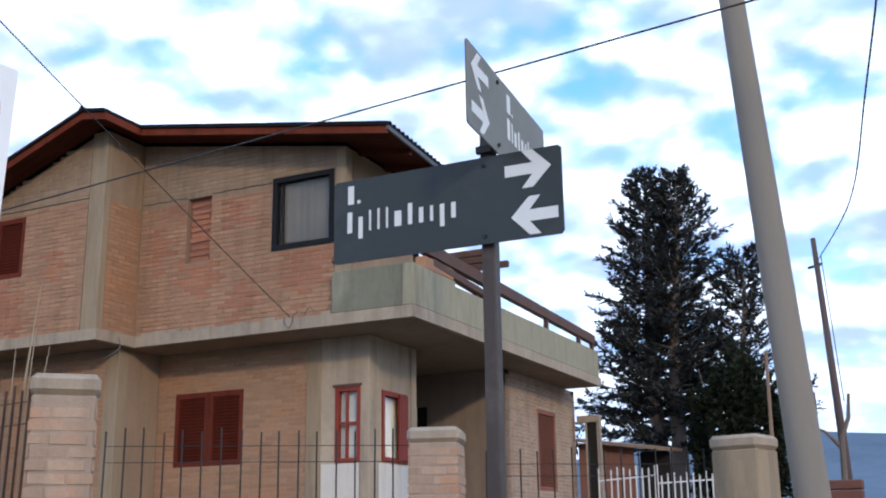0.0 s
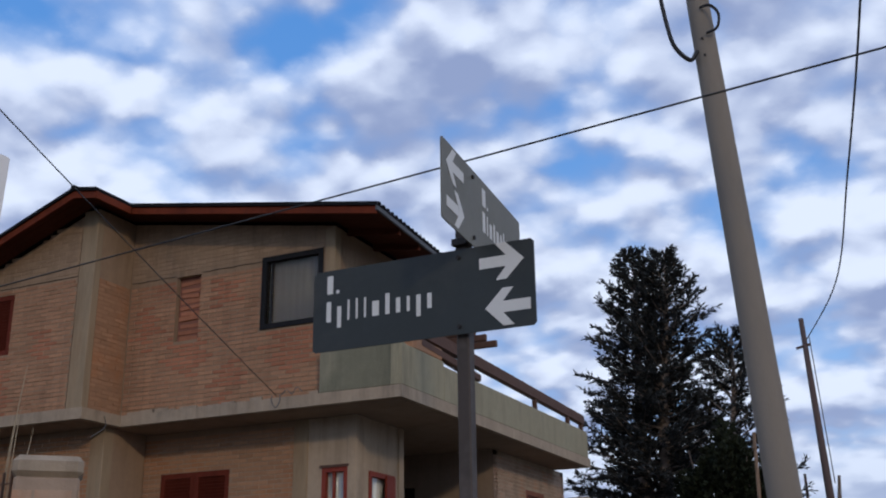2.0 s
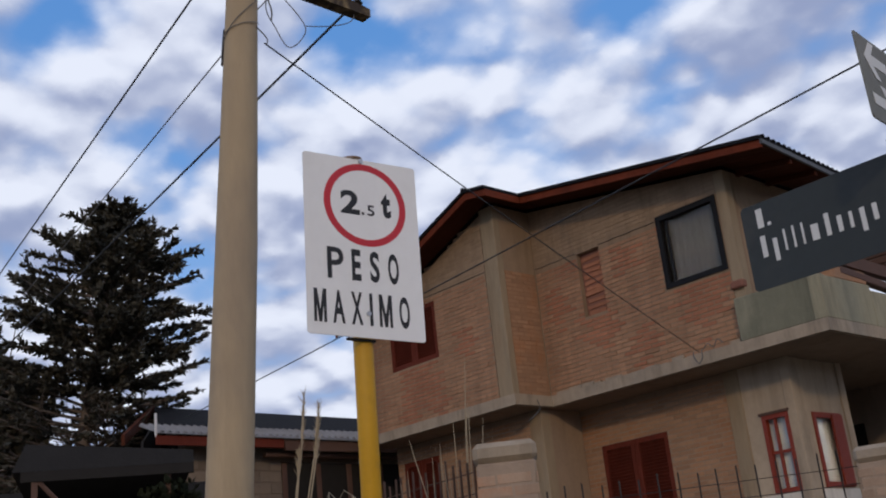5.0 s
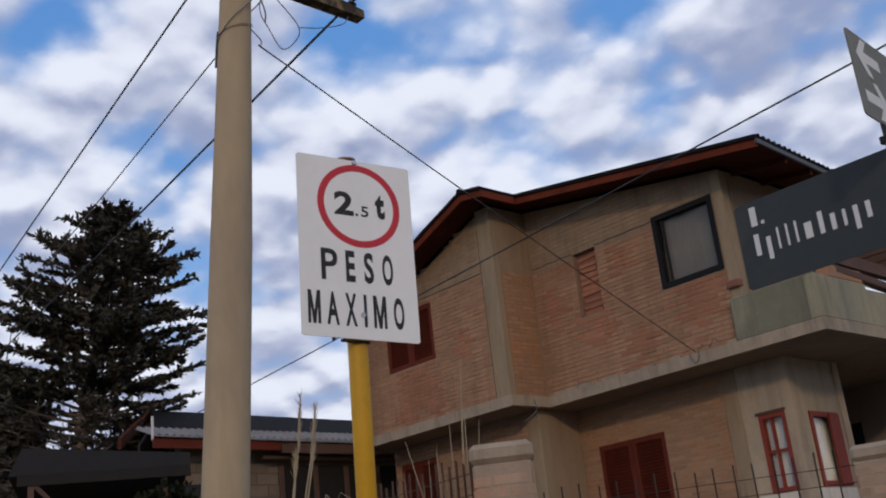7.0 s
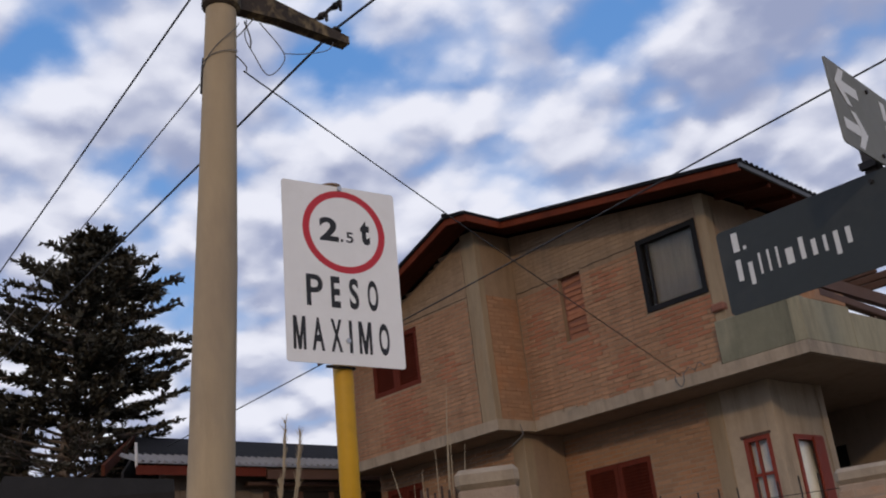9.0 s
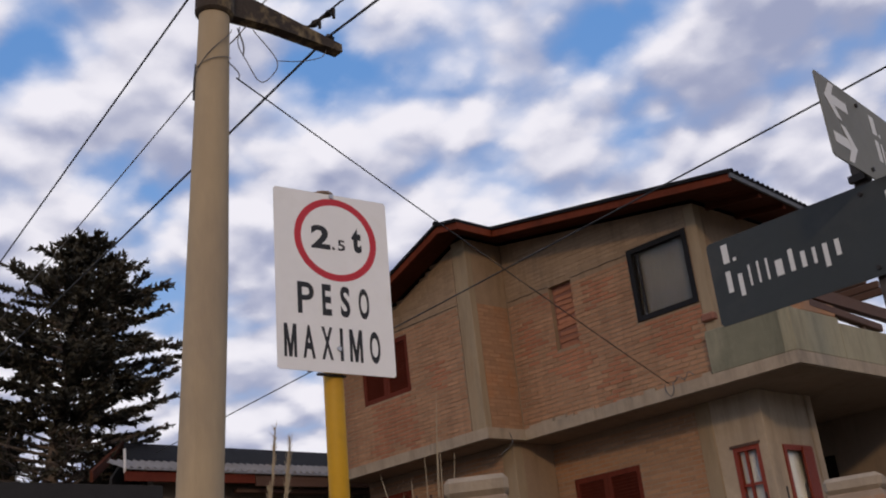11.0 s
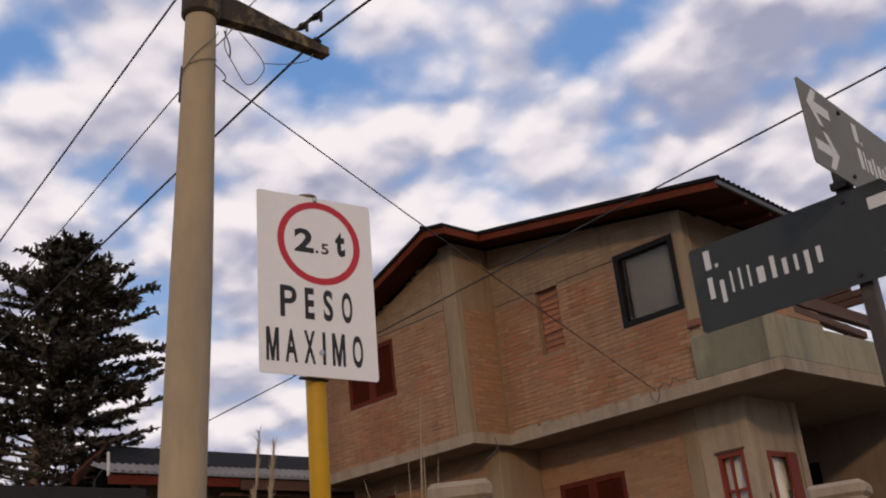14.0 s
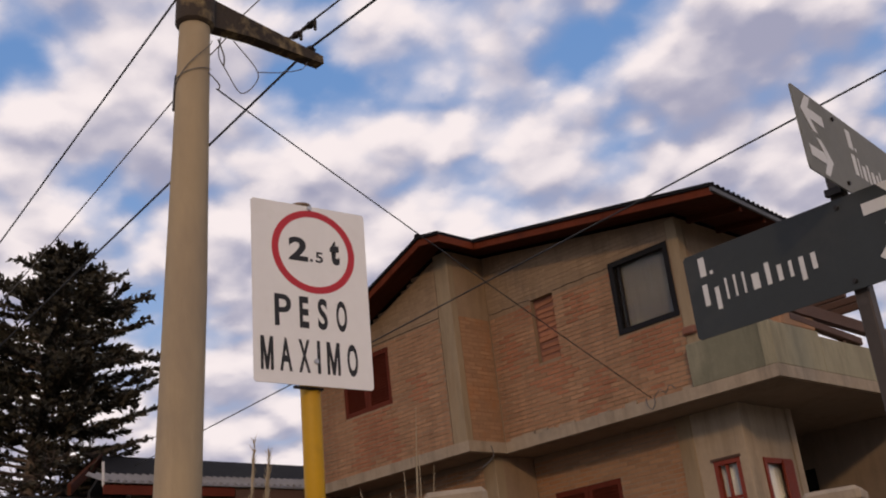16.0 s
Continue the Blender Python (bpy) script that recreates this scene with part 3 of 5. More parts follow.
# slab with its bright edge
SLAB = [(-14.52, YL - 0.14), (XC + 0.14, YL - 0.14), (XC + 0.14, YB - 0.14), (-6.33, YB - 0.14), (-6.33, 19.9), (-14.52, 19.9)]
slab = part("slab", prism(bmesh.new(), [(x, y, Z_SLAB0) for x, y in SLAB], (0, 0, Z_SLAB - Z_SLAB0)), M_CONCRETE, house, "pale concrete floor slab edge")
# Sheet under the slab in a darker tone, shade put into its colour
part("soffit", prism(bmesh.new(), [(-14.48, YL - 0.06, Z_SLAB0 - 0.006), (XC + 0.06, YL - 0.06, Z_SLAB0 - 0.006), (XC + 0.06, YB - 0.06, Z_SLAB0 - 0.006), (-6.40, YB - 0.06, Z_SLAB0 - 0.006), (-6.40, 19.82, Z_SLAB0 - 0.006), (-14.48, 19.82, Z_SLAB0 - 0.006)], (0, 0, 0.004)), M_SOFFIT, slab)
r = random.Random(5)
bm = bmesh.new()
for k in range(14):
    u = -10.9 + k * 0.24
    box(bm, u, u + r.uniform(0.15, 0.3), YB - 0.05, YB - 0.002, Z_SLAB, Z_SLAB + r.uniform(0.02, 0.07))
part("mortar_lip", bm, M_CONCRETE, slab, kind="stuff")

# balcony parapet: sunlit and shaded sides painted in separate tones
part("parapet", boxed(-7.58, -6.345, YB - 0.125, YB + 0.03, Z_SLAB, 5.145, bevel=0.012), M_GREEN, house, "rendered balcony parapet, front painted in its shaded green-grey tone")
part("parapet", boxed(-6.50, -6.335, YB - 0.135, 13.55, Z_SLAB, 5.13, bevel=0.012), M_OCHRE, house, "rendered balcony parapet, side painted in its sunlit ochre tone")
part("parapet", boxed(-6.497, -6.338, 13.554, 19.82, Z_SLAB, 5.065, bevel=0.012), M_OCHRE, house, "rendered balcony parapet, side painted in its sunlit ochre tone")
part("parapet_pier", boxed(-6.49, -6.345, 12.62, 13.52, 5.134, 5.30, bevel=0.01), M_BRICK_ORANGE, house, "raw brick stub on the parapet")
part("ledge", boxed(-7.62, -7.42, YB - 0.07, YB + 0.05, 5.29, 5.40, bevel=0.02), M_BRICK_RED, house, "dark red brick stub beside the window")
rail = part("rail", prism(bmesh.new(), [(-6.47, 12.62, 5.36), (-6.47, 19.75, 5.20), (-6.47, 19.75, 5.36), (-6.47, 12.62, 5.53)], (0.11, 0, 0)), M_BEAM, house, "dark timber balcony rail")
for y in (14.35, 17.25, 18.9, 19.65):
    part("rail_post", boxed(-6.45, -6.38, y, y + 0.08, 5.06, 5.26, bevel=0.006), M_BEAM, house)
part("pergola_beam", boxed(-6.46, -6.34, 12.9, 14.9, -0.05, 0.06, bevel=0.012, m=pose(0, 0, 6.05, -3.5)), M_BEAM, house)
for y in (14.1, 14.5, 14.9):
    part("rafter_end", boxed(-7.3, -6.1, y, y + 0.07, 5.62, 5.72, bevel=0.01), M_BEAM, house)

# roof

RX1, RX0, RYB = -6.475, -14.62, 15.0


def eave_x(y):
    """The side eave, which runs slightly askew."""
    return RX1 - 0.092 * max(0.0, y - 11.85)


T = 0.13
roof = part("roof", prism(prism(bmesh.new(), [(RIDGE_X - 0.0, 11.07, RIDGE_Z + T - 0.022), (-10.68, 11.07, roof_z(-10.68) + T - 0.022), (-10.68, 11.82, roof_z(-10.68) + T - 0.022), (RX1, 11.82, roof_z(RX1) + T - 0.022), (eave_x(RYB), RYB, roof_z(eave_x(RYB)) + T - 0.022), (RIDGE_X, RYB, RIDGE_Z + T - 0.022)], (0, 0, 0.052)),
    [(RX0, 11.07, roof_z(RX0) + T - 0.022), (RIDGE_X - 0.003, 11.07, RIDGE_Z + T - 0.022), (RIDGE_X - 0.003, RYB, RIDGE_Z + T - 0.022), (RX0, RYB, roof_z(RX0) + T - 0.022)], (0, 0, 0.052)), M_ROOF, house, "dark ribbed metal roof")
bm = bmesh.new()
for k in range(21):
    y = 11.87 + k * 0.148
    x1 = eave_x(y) + 0.012
    prism(bm, [(x1, y, roof_z(x1) + T + 0.022), (x1, y + 0.07, roof_z(x1) + T + 0.022), (x1, y + 0.05, roof_z(x1) + T + 0.050), (x1, y + 0.02, roof_z(x1) + T + 0.050)], (RIDGE_X - x1, 0, RIDGE_Z - roof_z(x1)))
part("roof_rib", bm, M_ROOF, roof, kind="stuff")
part("ridge_cap", tubed([(RIDGE_X, 11.06, RIDGE_Z + T + 0.02), (RIDGE_X, RYB, RIDGE_Z + T + 0.02)], 0.045, 8), M_ROOF, roof)
gx, gz = eave_x(RYB), roof_z(eave_x(RYB))
part("eave_strip", prism(bmesh.new(), [(RX1 - 0.02, 11.83, roof_z(RX1) + 0.045), (RX1 - 0.02, 11.83, roof_z(RX1) + T - 0.025), (gx - 0.02, RYB, gz + T - 0.025), (gx - 0.02, RYB, gz + 0.045)], (0.03, 0.0, 0.0)), M_EAVE_STRIP, roof, "slate grey metal eave strip")


def fascia(x0, x1, y):
    bm = bmesh.new()
    prism(bm, [(x0, y, roof_z(x0) + 0.0), (x1, y, roof_z(x1) + 0.0), (x1, y, roof_z(x1) + T - 0.025), (x0, y, roof_z(x0) + T - 0.025)], (0, 0.03, 0))
    part("fascia", bm, M_FASCIA, roof, "reddish brown fascia board")


fascia(RX0, RIDGE_X, 11.1)
fascia(RIDGE_X, -10.68, 11.1)
fascia(-10.68, RX1 - 0.02, 11.85)
part("fascia", prism(bmesh.new(), [(-10.683, 11.13, roof_z(-10.68)), (-10.683, 11.84, roof_z(-10.68)), (-10.683, 11.84, roof_z(-10.68) + T - 0.025), (-10.683, 11.13, roof_z(-10.68) + T - 0.025)], (-0.03, 0, 0)), M_FASCIA, roof)
# boarded underside, overhangs only
for x0, x1, y0, y1 in ((RX0, RIDGE_X - 0.002, 11.13, YL - 0.02), (RIDGE_X + 0.002, -10.72, 11.13, YB - 0.002), (-10.69, RX1 - 0.03, 11.88, YB - 0.002), (XR + 0.015, RX1 - 0.03, YB + 0.002, RYB - 0.05), (RX0, -14.72, YL - 0.018, RYB - 0.05)):
    n = max(1, int((y1 - y0) / 0.14))
    for k in range(n):
        a, b = y0 + (y1 - y0) * k / n, y0 + (y1 - y0) * (k + 1) / n - 0.008
        e = min(x1, eave_x(b) - 0.03)
        bm = prism(bmesh.new(), [(x0, a, roof_z(x0) + 0.05), (e, a, roof_z(e) + 0.05), (e, b, roof_z(e) + 0.05), (x0, b, roof_z(x0) + 0.05)], (0, 0, 0.02))
        part("eave_board", bm, M_EAVE, roof)
for k in range(3):
    y = 12.7 + k * 0.75
    e = eave_x(y) - 0.05
    part("rafter", prism(bmesh.new(), [(XR + 0.02, y, roof_z(XR) - 0.05), (e, y, roof_z(e) - 0.03), (e, y, roof_z(e) + 0.048), (XR + 0.02, y, roof_z(XR) + 0.048)], (0, 0.06, 0)), M_EAVE, roof)


def framed_window(h, y, frame_mat, bar, glass_back, curtain, label, facing="-y", x=0.0, mullion=False):
    """A window in a front or side wall opening h = (u0, u1, v0, v1)."""
    u0, u1, v0, v1 = h
    m = plane(x, y, 0, facing)
    w = part("window", flat_shape([[(u0, v0), (u1, v0), (u1, v0 + bar), (u0, v0 + bar)]], 0.075, m @ pose(0, 0, -0.055)), frame_mat, house, label)
    part("frame", flat_shape([[(u0, v1 - bar), (u1, v1 - bar), (u1, v1), (u0, v1)]], 0.075, m @ pose(0, 0, -0.055)), frame_mat, w)
    for a, b in ((u0, u0 + bar), (u1 - bar, u1)):
        part("frame", flat_shape([[(a, v0 + bar + 0.001), (b, v0 + bar + 0.001), (b, v1 - bar - 0.001), (a, v1 - bar - 0.001)]], 0.075, m @ pose(0, 0, -0.055)), frame_mat, w)
    g = part("pane", flat_shape([[(u0 + bar, v0 + bar), (u1 - bar, v0 + bar), (u1 - bar, v1 - bar), (u0 + bar, v1 - bar)]], 0.006, m @ pose(0, 0, -0.045)), M_GLASS, w)
    g.visible_shadow = False
    bm = bmesh.new()
    n = 26
    cols = [[bm.verts.new(m @ Vector((u0 + bar * 0.5 + (u1 - u0 - bar) * i / n, v, -glass_back + 0.005 * math.sin(i * 1.9) + 0.012 * math.sin(i * 0.45)))) for v in (v0 + bar * 0.5, v1 - bar * 0.5)] for i in range(n + 1)]
    for a, b in zip(cols, cols[1:]):
        bm.faces.new((a[0], b[0], b[1], a[1]))
    part("curtain", bm, curtain, w, smooth=True)
    part("reveal", flat_shape([[(u0, v0), (u1, v0), (u1, v1), (u0, v1)]], 0.01, m @ pose(0, 0, -glass_back - 0.08)), M_DARK, w)
    return w, m


w, m = framed_window(WIN, YB, M_FRAME, 0.075, 0.12, M_CURTAIN, "black framed window with a drawn grey curtain")
part("sash_bar", flat_shape([[(-8.50, 5.70), (-8.475, 5.70), (-8.475, 6.58), (-8.50, 6.58)]], 0.03, m @ pose(0, 0, -0.035)), M_FRAME, w)
# bricked-up slit
fill = part("niche", boxed(NICHE[0], NICHE[1], YB + 0.085, YB + 0.2, NICHE[2], NICHE[3]), M_BRICK_RED, house, "recessed slit filled with loose bricks")
r = random.Random(9)
v = NICHE[2] + 0.02
while v < NICHE[3] - 0.07:
    ob = link_part("brick", unit_brick(r.randrange(5), M_BRICK_RUST), None, fill)
    ob.matrix_basis = plane(NICHE[0] + 0.02 + r.uniform(0, 0.03), YB + 0.085, v, "-y") @ Matrix.Rotation(r.uniform(-0.07, 0.07), 4, "Z") @ Matrix.Diagonal((0.37 + r.uniform(-0.05, 0.03), r.uniform(0.058, 0.075), r.uniform(0.008, 0.025), 1))
    v += r.uniform(0.075, 0.11)


def shutter(h, m, mat, label, leaves=2):
    u0, u1, v0, v1 = h
    s = part("shutter", flat_shape([[(u0, v0), (u1, v0), (u1, v1), (u0, v1)]], 0.012, m @ pose(0, 0, -0.06)), mat, house, label)
    wide = (u1 - u0) / leaves
    for k in range(leaves):
        a, b = u0 + wide * k + 0.004, u0 + wide * (k + 1) - 0.004
        part("leaf_frame", flat_shape([[(a, v0), (a + 0.07, v0), (a + 0.07, v1), (a, v1)], [(b - 0.07, v0), (b, v0), (b, v1), (b - 0.07, v1)], [(a + 0.071, v0), (b - 0.071, v0), (b - 0.071, v0 + 0.08), (a + 0.071, v0 + 0.08)], [(a + 0.071, v1 - 0.08), (b - 0.071, v1 - 0.08), (b - 0.071, v1), (a + 0.071, v1)]], 0.045, m @ pose(0, 0, -0.047)), mat, s)
        bm = bmesh.new()
        n = int((v1 - v0 - 0.16) / 0.048)
        for i in range(n):
            v = v0 + 0.085 + i * 0.048
            box(bm, a + 0.072, b - 0.072, 0, 0.05, 0, 0.008, m=m @ pose(0, v, -0.045, 42))
        part("louvres", bm, mat, s)
    return s


shutter(SH_U, plane(0, YL, 0, "-y"), M_SHUTTER, "closed dark red louvred shutters")

# ground storey
YG, YGL, FLOOR = 13.05, 12.15, 1.75
SH_G = (-10.77, -9.53, 2.72, 3.80)
W1, W2 = (-7.96, -7.555, 2.67, 3.70), (13.42, 14.15, 2.69, 3.68)
SH_GL = (-14.35, -13.45, 2.95, 4.12)
FLAT = Line((-30, Z_SLAB0 - 0.01), (30, Z_SLAB0 - 0.01))
wall_g = part("wall", strips(bmesh.new(), -11.1, -8.40, 1.2, FLAT, [SH_G], front(YG, 0.2)), M_MORTAR, house, "rough brick ground floor wall")
poses_g = laid_bricks(plane(0, YG, 0, "-y"), -11.1, -8.42, 1.6, 4.38, [SH_G], 6)
part("wall", strips(bmesh.new(), -8.40, XR, 1.2, FLAT, [W1], front(YG - 0.012, 0.2)), M_PLASTER, house, "cream plastered corner wall")
part("wall", strips(bmesh.new(), YG + 0.19, 14.40, 1.2, FLAT, [W2], flank(XR, 0.2)), M_PLASTER, house, "cream plastered side wall")
wall_gl = part("wall", strips(bmesh.new(), -14.5, -11.1, 1.2, FLAT, [SH_GL], front(YGL, 0.2)), M_MORTAR, house)
poses_gl = laid_bricks(plane(0, YGL, 0, "-y"), -14.5, -11.1, 1.6, 4.38, [SH_GL], 7)
part("wall", strips(bmesh.new(), YGL + 0.204, YG - 0.004, 1.2, FLAT, [], flank(-11.104, 0.2)), M_MORTAR, house)
part("wall", strips(bmesh.new(), YGL + 0.204, 20.0, 1.2, FLAT, [], flank(-14.5, -0.2)), M_MORTAR, house)
part("wall", strips(bmesh.new(), -14.5, -7.03, 1.2, FLAT, [], front(20.3, -0.2)), M_MORTAR, house)
part("wall", strips(bmesh.new(), -11.0, -7.63, 1.2, FLAT, [], front(14.40, -0.15)), M_PLASTER, house)
PW = (-8.70, -8.48, 3.45, 3.86)
# Porch wall takes the underside tone, so its shade is painted in
part("wall", strips(bmesh.new(), -11.0, -7.03, 1.2, FLAT, [PW], front(16.85, 0.2)), M_SOFFIT, house, "porch wall with its shade put into a darker colour")
part("window_dark", boxed(PW[0], PW[1], 16.92, 16.95, PW[2], PW[3]), M_DARK, house, "small dark porch window")
SH_S = (18.3, 19.22, 2.46, 3.89)
wall_s = part("wall", strips(bmesh.new(), 16.86, 20.3, 1.2, FLAT, [SH_S], flank(-7.03, 0.2)), M_PLASTER, house, "pale brick side wall")
poses_s = laid_bricks(plane(-7.03, 0, 0, "+x"), 16.87, 20.3, 1.6, 4.38, [SH_S], 8, proud=0.0075)
part("column", boxed(-8.44, -8.20, YG - 0.03, YG + 0.1, 1.2, Z_SLAB0 - 0.008, bevel=0.01), M_COLUMN, house, "grey concrete column")
part("column", boxed(-7.56, XR + 0.03, YG - 0.035, YG + 0.25, 1.2, Z_SLAB0 - 0.008, bevel=0.01), M_PLASTER, house)
part("column", boxed(-7.56, XR + 0.03, 14.28, 14.43, 1.2, Z_SLAB0 - 0.008, bevel=0.01), M_PLASTER, house)
part("column", boxed(-11.34, -11.085, YGL - 0.02, YGL + 0.18, 1.2, Z_SLAB0 - 0.008, bevel=0.01), M_COLUMN, house, "pale concrete corner column")
part("whitewash", boxed(-8.18, -7.58, YG - 0.022, YG - 0.014, 1.25, 2.66), M_WHITE_WALL, house, "white painted wall below the window")
part("whitewash", boxed(XR + 0.004, XR + 0.010, YG + 0.26, 14.27, 1.25, 2.67), M_WHITE_WALL, house)
shutter(SH_G, plane(0, YG, 0, "-y"), M_SHUTTER, "closed dark red louvred shutters")
shutter(SH_GL, plane(0, YGL, 0, "-y"), M_SHUTTER, "closed dark red louvred shutters")
shutter(SH_S, plane(-7.03, 0, 0, "+x"), M_SHUTTER_PALE, "closed faded red shutter", leaves=1)
w, m = framed_window(W1, YG - 0.012, M_REDWOOD, 0.06, 0.10, M_WHITE_CURTAIN, "red wooden window with white curtain")
part("mullion", flat_shape([[(-7.80, 2.73), (-7.765, 2.73), (-7.765, 3.64), (-7.80, 3.64)]], 0.04, m @ pose(0, 0, -0.038)), M_REDWOOD, w)
part("glazing_bar", flat_shape([[(-7.90, 3.18), (-7.805, 3.18), (-7.805, 3.22), (-7.90, 3.22)], [(-7.76, 3.18), (-7.615, 3.18), (-7.615, 3.22), (-7.76, 3.22)]], 0.036, m @ pose(0, 0, -0.038)), M_REDWOOD, w)
part("lintel", boxed(-7.99, -7.53, YG - 0.05, YG - 0.013, 3.70, 3.735), M_BEAM, w)
w, m = framed_window(W2, 0, M_REDWOOD, 0.07, 0.10, M_WHITE_CURTAIN, "red wooden side window with white curtain", facing="+x", x=XR)
part("open_sash", boxed(XR + 0.002, XR + 0.045, 13.88, 14.14, 2.70, 3.66, bevel=0.006), M_REDWOOD, w)

# wire hooks and ties on the slab
for pts, rad in (([(-8.30, YB - 0.16, 4.60), (-8.28, YB - 0.19, 4.52), (-8.22, YB - 0.19, 4.43), (-8.17, YB - 0.17, 4.50), (-8.18, YB - 0.15, 4.61)], 0.008), ([(-8.16, YB - 0.15, 4.60), (-8.05, YB - 0.17, 4.66), (-7.98, YB - 0.16, 4.60), (-7.90, YB - 0.17, 4.68), (-7.82, YB - 0.15, 4.62)], 0.006), ([(XC + 0.16, YL + 0.3, 4.50), (XC + 0.2, YL + 0.28, 4.34), (XC + 0.12, YL + 0.1, 4.18)], 0.006)):
    part("wire_tie", tubed(bowed(pts, 5), rad, 5), M_CABLE_GREY, house)


# ---- street name sign ----
def arrow(cx, cy, length, high, point):
    """Outline of an arrow with an open head; point: 1 to the right, -1 to the left."""
    s, h, w = point, high / 2, high * 0.15
    tip = cx + s * length / 2
    shaft = [(cx - s * length / 2, cy - w), (tip - s * w * 2.2, cy - w), (tip - s * w * 2.2, cy + w), (cx - s * length / 2, cy + w)]
    head = [(tip, cy), (tip - s * h, cy + h), (tip - s * (h + 2.0 * w), cy + h), (tip - s * 2.5 * w, cy), (tip - s * (h + 2.0 * w), cy - h), (tip - s * h, cy - h)]
    return shaft, head


def plate(m, wide, high, mat, parent, label, cut=0.012):
    c = cut
    return part("plate", flat_shape([[(c, 0), (wide - c, 0), (wide, c), (wide, high - c), (wide - c, high), (c, high), (0, high - c), (0, c)]], 0.003, m), mat, parent, label)


def letter_bars(m, u, v, heights, wide, gap, parent):
    """Lettering that is not spelled out: one upright bar a letter."""
    for lo, hi, k in heights:
        part("letter_bar", flat_shape([[(u, v + lo), (u + wide * k, v + lo), (u + wide * k, v + hi), (u, v + hi)]], 0.0006, m @ pose(0, 0, 0.0032)), M_LETTER, parent)
        u += wide * k + gap


PX, PY = -0.877, 2.165
sign = thing("street_sign", (PX, PY, rise(PX, PY)), "street corner post with two crossed dark green name plates", "street sign")
part("post", boxed(PX - 0.0155, PX + 0.0155, PY - 0.0155, PY + 0.0155, rise(PX, PY) - 0.2, 2.62, bevel=0.003), M_POST, sign, "dark brown square steel post")
M1 = plane(-1.262, 2.138, 2.218, "-y")
p1 = plate(M1, 0.568, 0.199, M_SIGN, sign, "dark green plate with white lettering and two arrows", cut=0.007)
for u, cy, s in ((0.490, 0.156, 1), (0.502, 0.050, -1)):
    a, b = arrow(u, cy, 0.108, 0.086, s)
    part("arrow", flat_shape([a], 0.0006, M1 @ pose(0, 0, 0.0032)), M_LETTER, p1)
    part("arrow_head", flat_shape([b], 0.0006, M1 @ pose(0, 0, 0.0034)), M_LETTER, p1)
letter_bars(M1, 0.038, 0.140, [(0, 0.045, 0.8), (0, 0.008, 0.4)], 0.020, 0.009, p1)
letter_bars(M1, 0.037, 0.071, [(0, 0.050, 1.15), (-0.016, 0.036, 1), (0, 0.049, 0.48), (0, 0.050, 0.48), (0, 0.049, 0.48), (0, 0.036, 1.6), (0, 0.050, 1), (0, 0.036, 1), (0, 0.036, 0.7), (-0.016, 0.036, 1), (0, 0.036, 1)], 0.0110, 0.0170, p1)
for v in (0.018, 0.180):
    part("bolt", tubed([M1 @ Vector((0.385, v, 0.002)), M1 @ Vector((0.385, v, 0.008))], 0.005, 8), M_IRON, p1)
M2 = pose(-0.826, 1.936, 2.422, 90, 0, 95.2)
p2 = plate(M2, 0.590, 0.190, M_SIGN_GREY, sign, "weathered grey-green plate with white lettering and arrows", cut=0.006)
for u, cy, s in ((0.085, 0.142, -1), (0.085, 0.048, 1)):
    a, b = arrow(u, cy, 0.115, 0.082, s)
    part("arrow", flat_shape([a], 0.0006, M2 @ pose(0, 0, 0.0032)), M_LETTER, p2)
    part("arrow_head", flat_shape([b], 0.0006, M2 @ pose(0, 0, 0.0034)), M_LETTER, p2)
letter_bars(M2, 0.275, 0.125, [(0, 0.045, 1.3), (0, 0.008, 0.4)], 0.020, 0.010, p2)
letter_bars(M2, 0.275, 0.060, [(0, 0.050, 1.15), (0, 0.049, 0.48), (0, 0.036, 1), (0, 0.046, 0.7), (0, 0.036, 1), (0, 0.036, 0.7), (0, 0.049, 0.48), (0, 0.036, 1), (0, 0.036, 1)], 0.0175, 0.0125, p2)
for v in (0.020, 0.170):
    part("bolt", tubed([M2 @ Vector((0.205, v, 0.002)), M2 @ Vector((0.205, v, 0.008))], 0.005, 8), M_IRON, p2)
part("clamp", boxed(PX - 0.018, PX + 0.018, PY - 0.030, PY - 0.016, 2.43, 2.445), M_IRON, sign)

# ---- weight limit sign ----
QX, QY = -2.944, 2.356
limit = thing("weight_limit_sign", (QX, QY, rise(QX, QY)), "white weight limit sign on a yellow tubular post", "road sign")
part("post", tubed([(QX - 0.046, QY - 0.055, rise(QX, QY) - 0.2), (QX - 0.006, QY - 0.008, 2.5), (QX + 0.002, QY + 0.003, 3.235)], 0.0355, 24), M_YELLOW, limit, "yellow painted steel tube", smooth=True)
part("cap", tubed([(QX, QY, 3.236), (QX, QY, 3.246), (QX, QY, 3.25)], [0.042, 0.042, 0.03], 24), M_PALE_TIMBER, limit, smooth=True)
LW, LH = 0.453, 0.690
M3 = pose(-2.8985, 2.3461, 2.8878, 88.15, 0, 77.19) @ pose(0, 0, 0, 0, 0, -2.9) @ pose(-LW / 2, -LH / 2, 0)
p3 = plate(M3, LW, LH, M_PANEL, limit, "white rectangular sign panel", cut=0.008)
ring_c, ro, ri = (0.240, 0.509), 0.164, 0.138
bm = bmesh.new()
N = 64
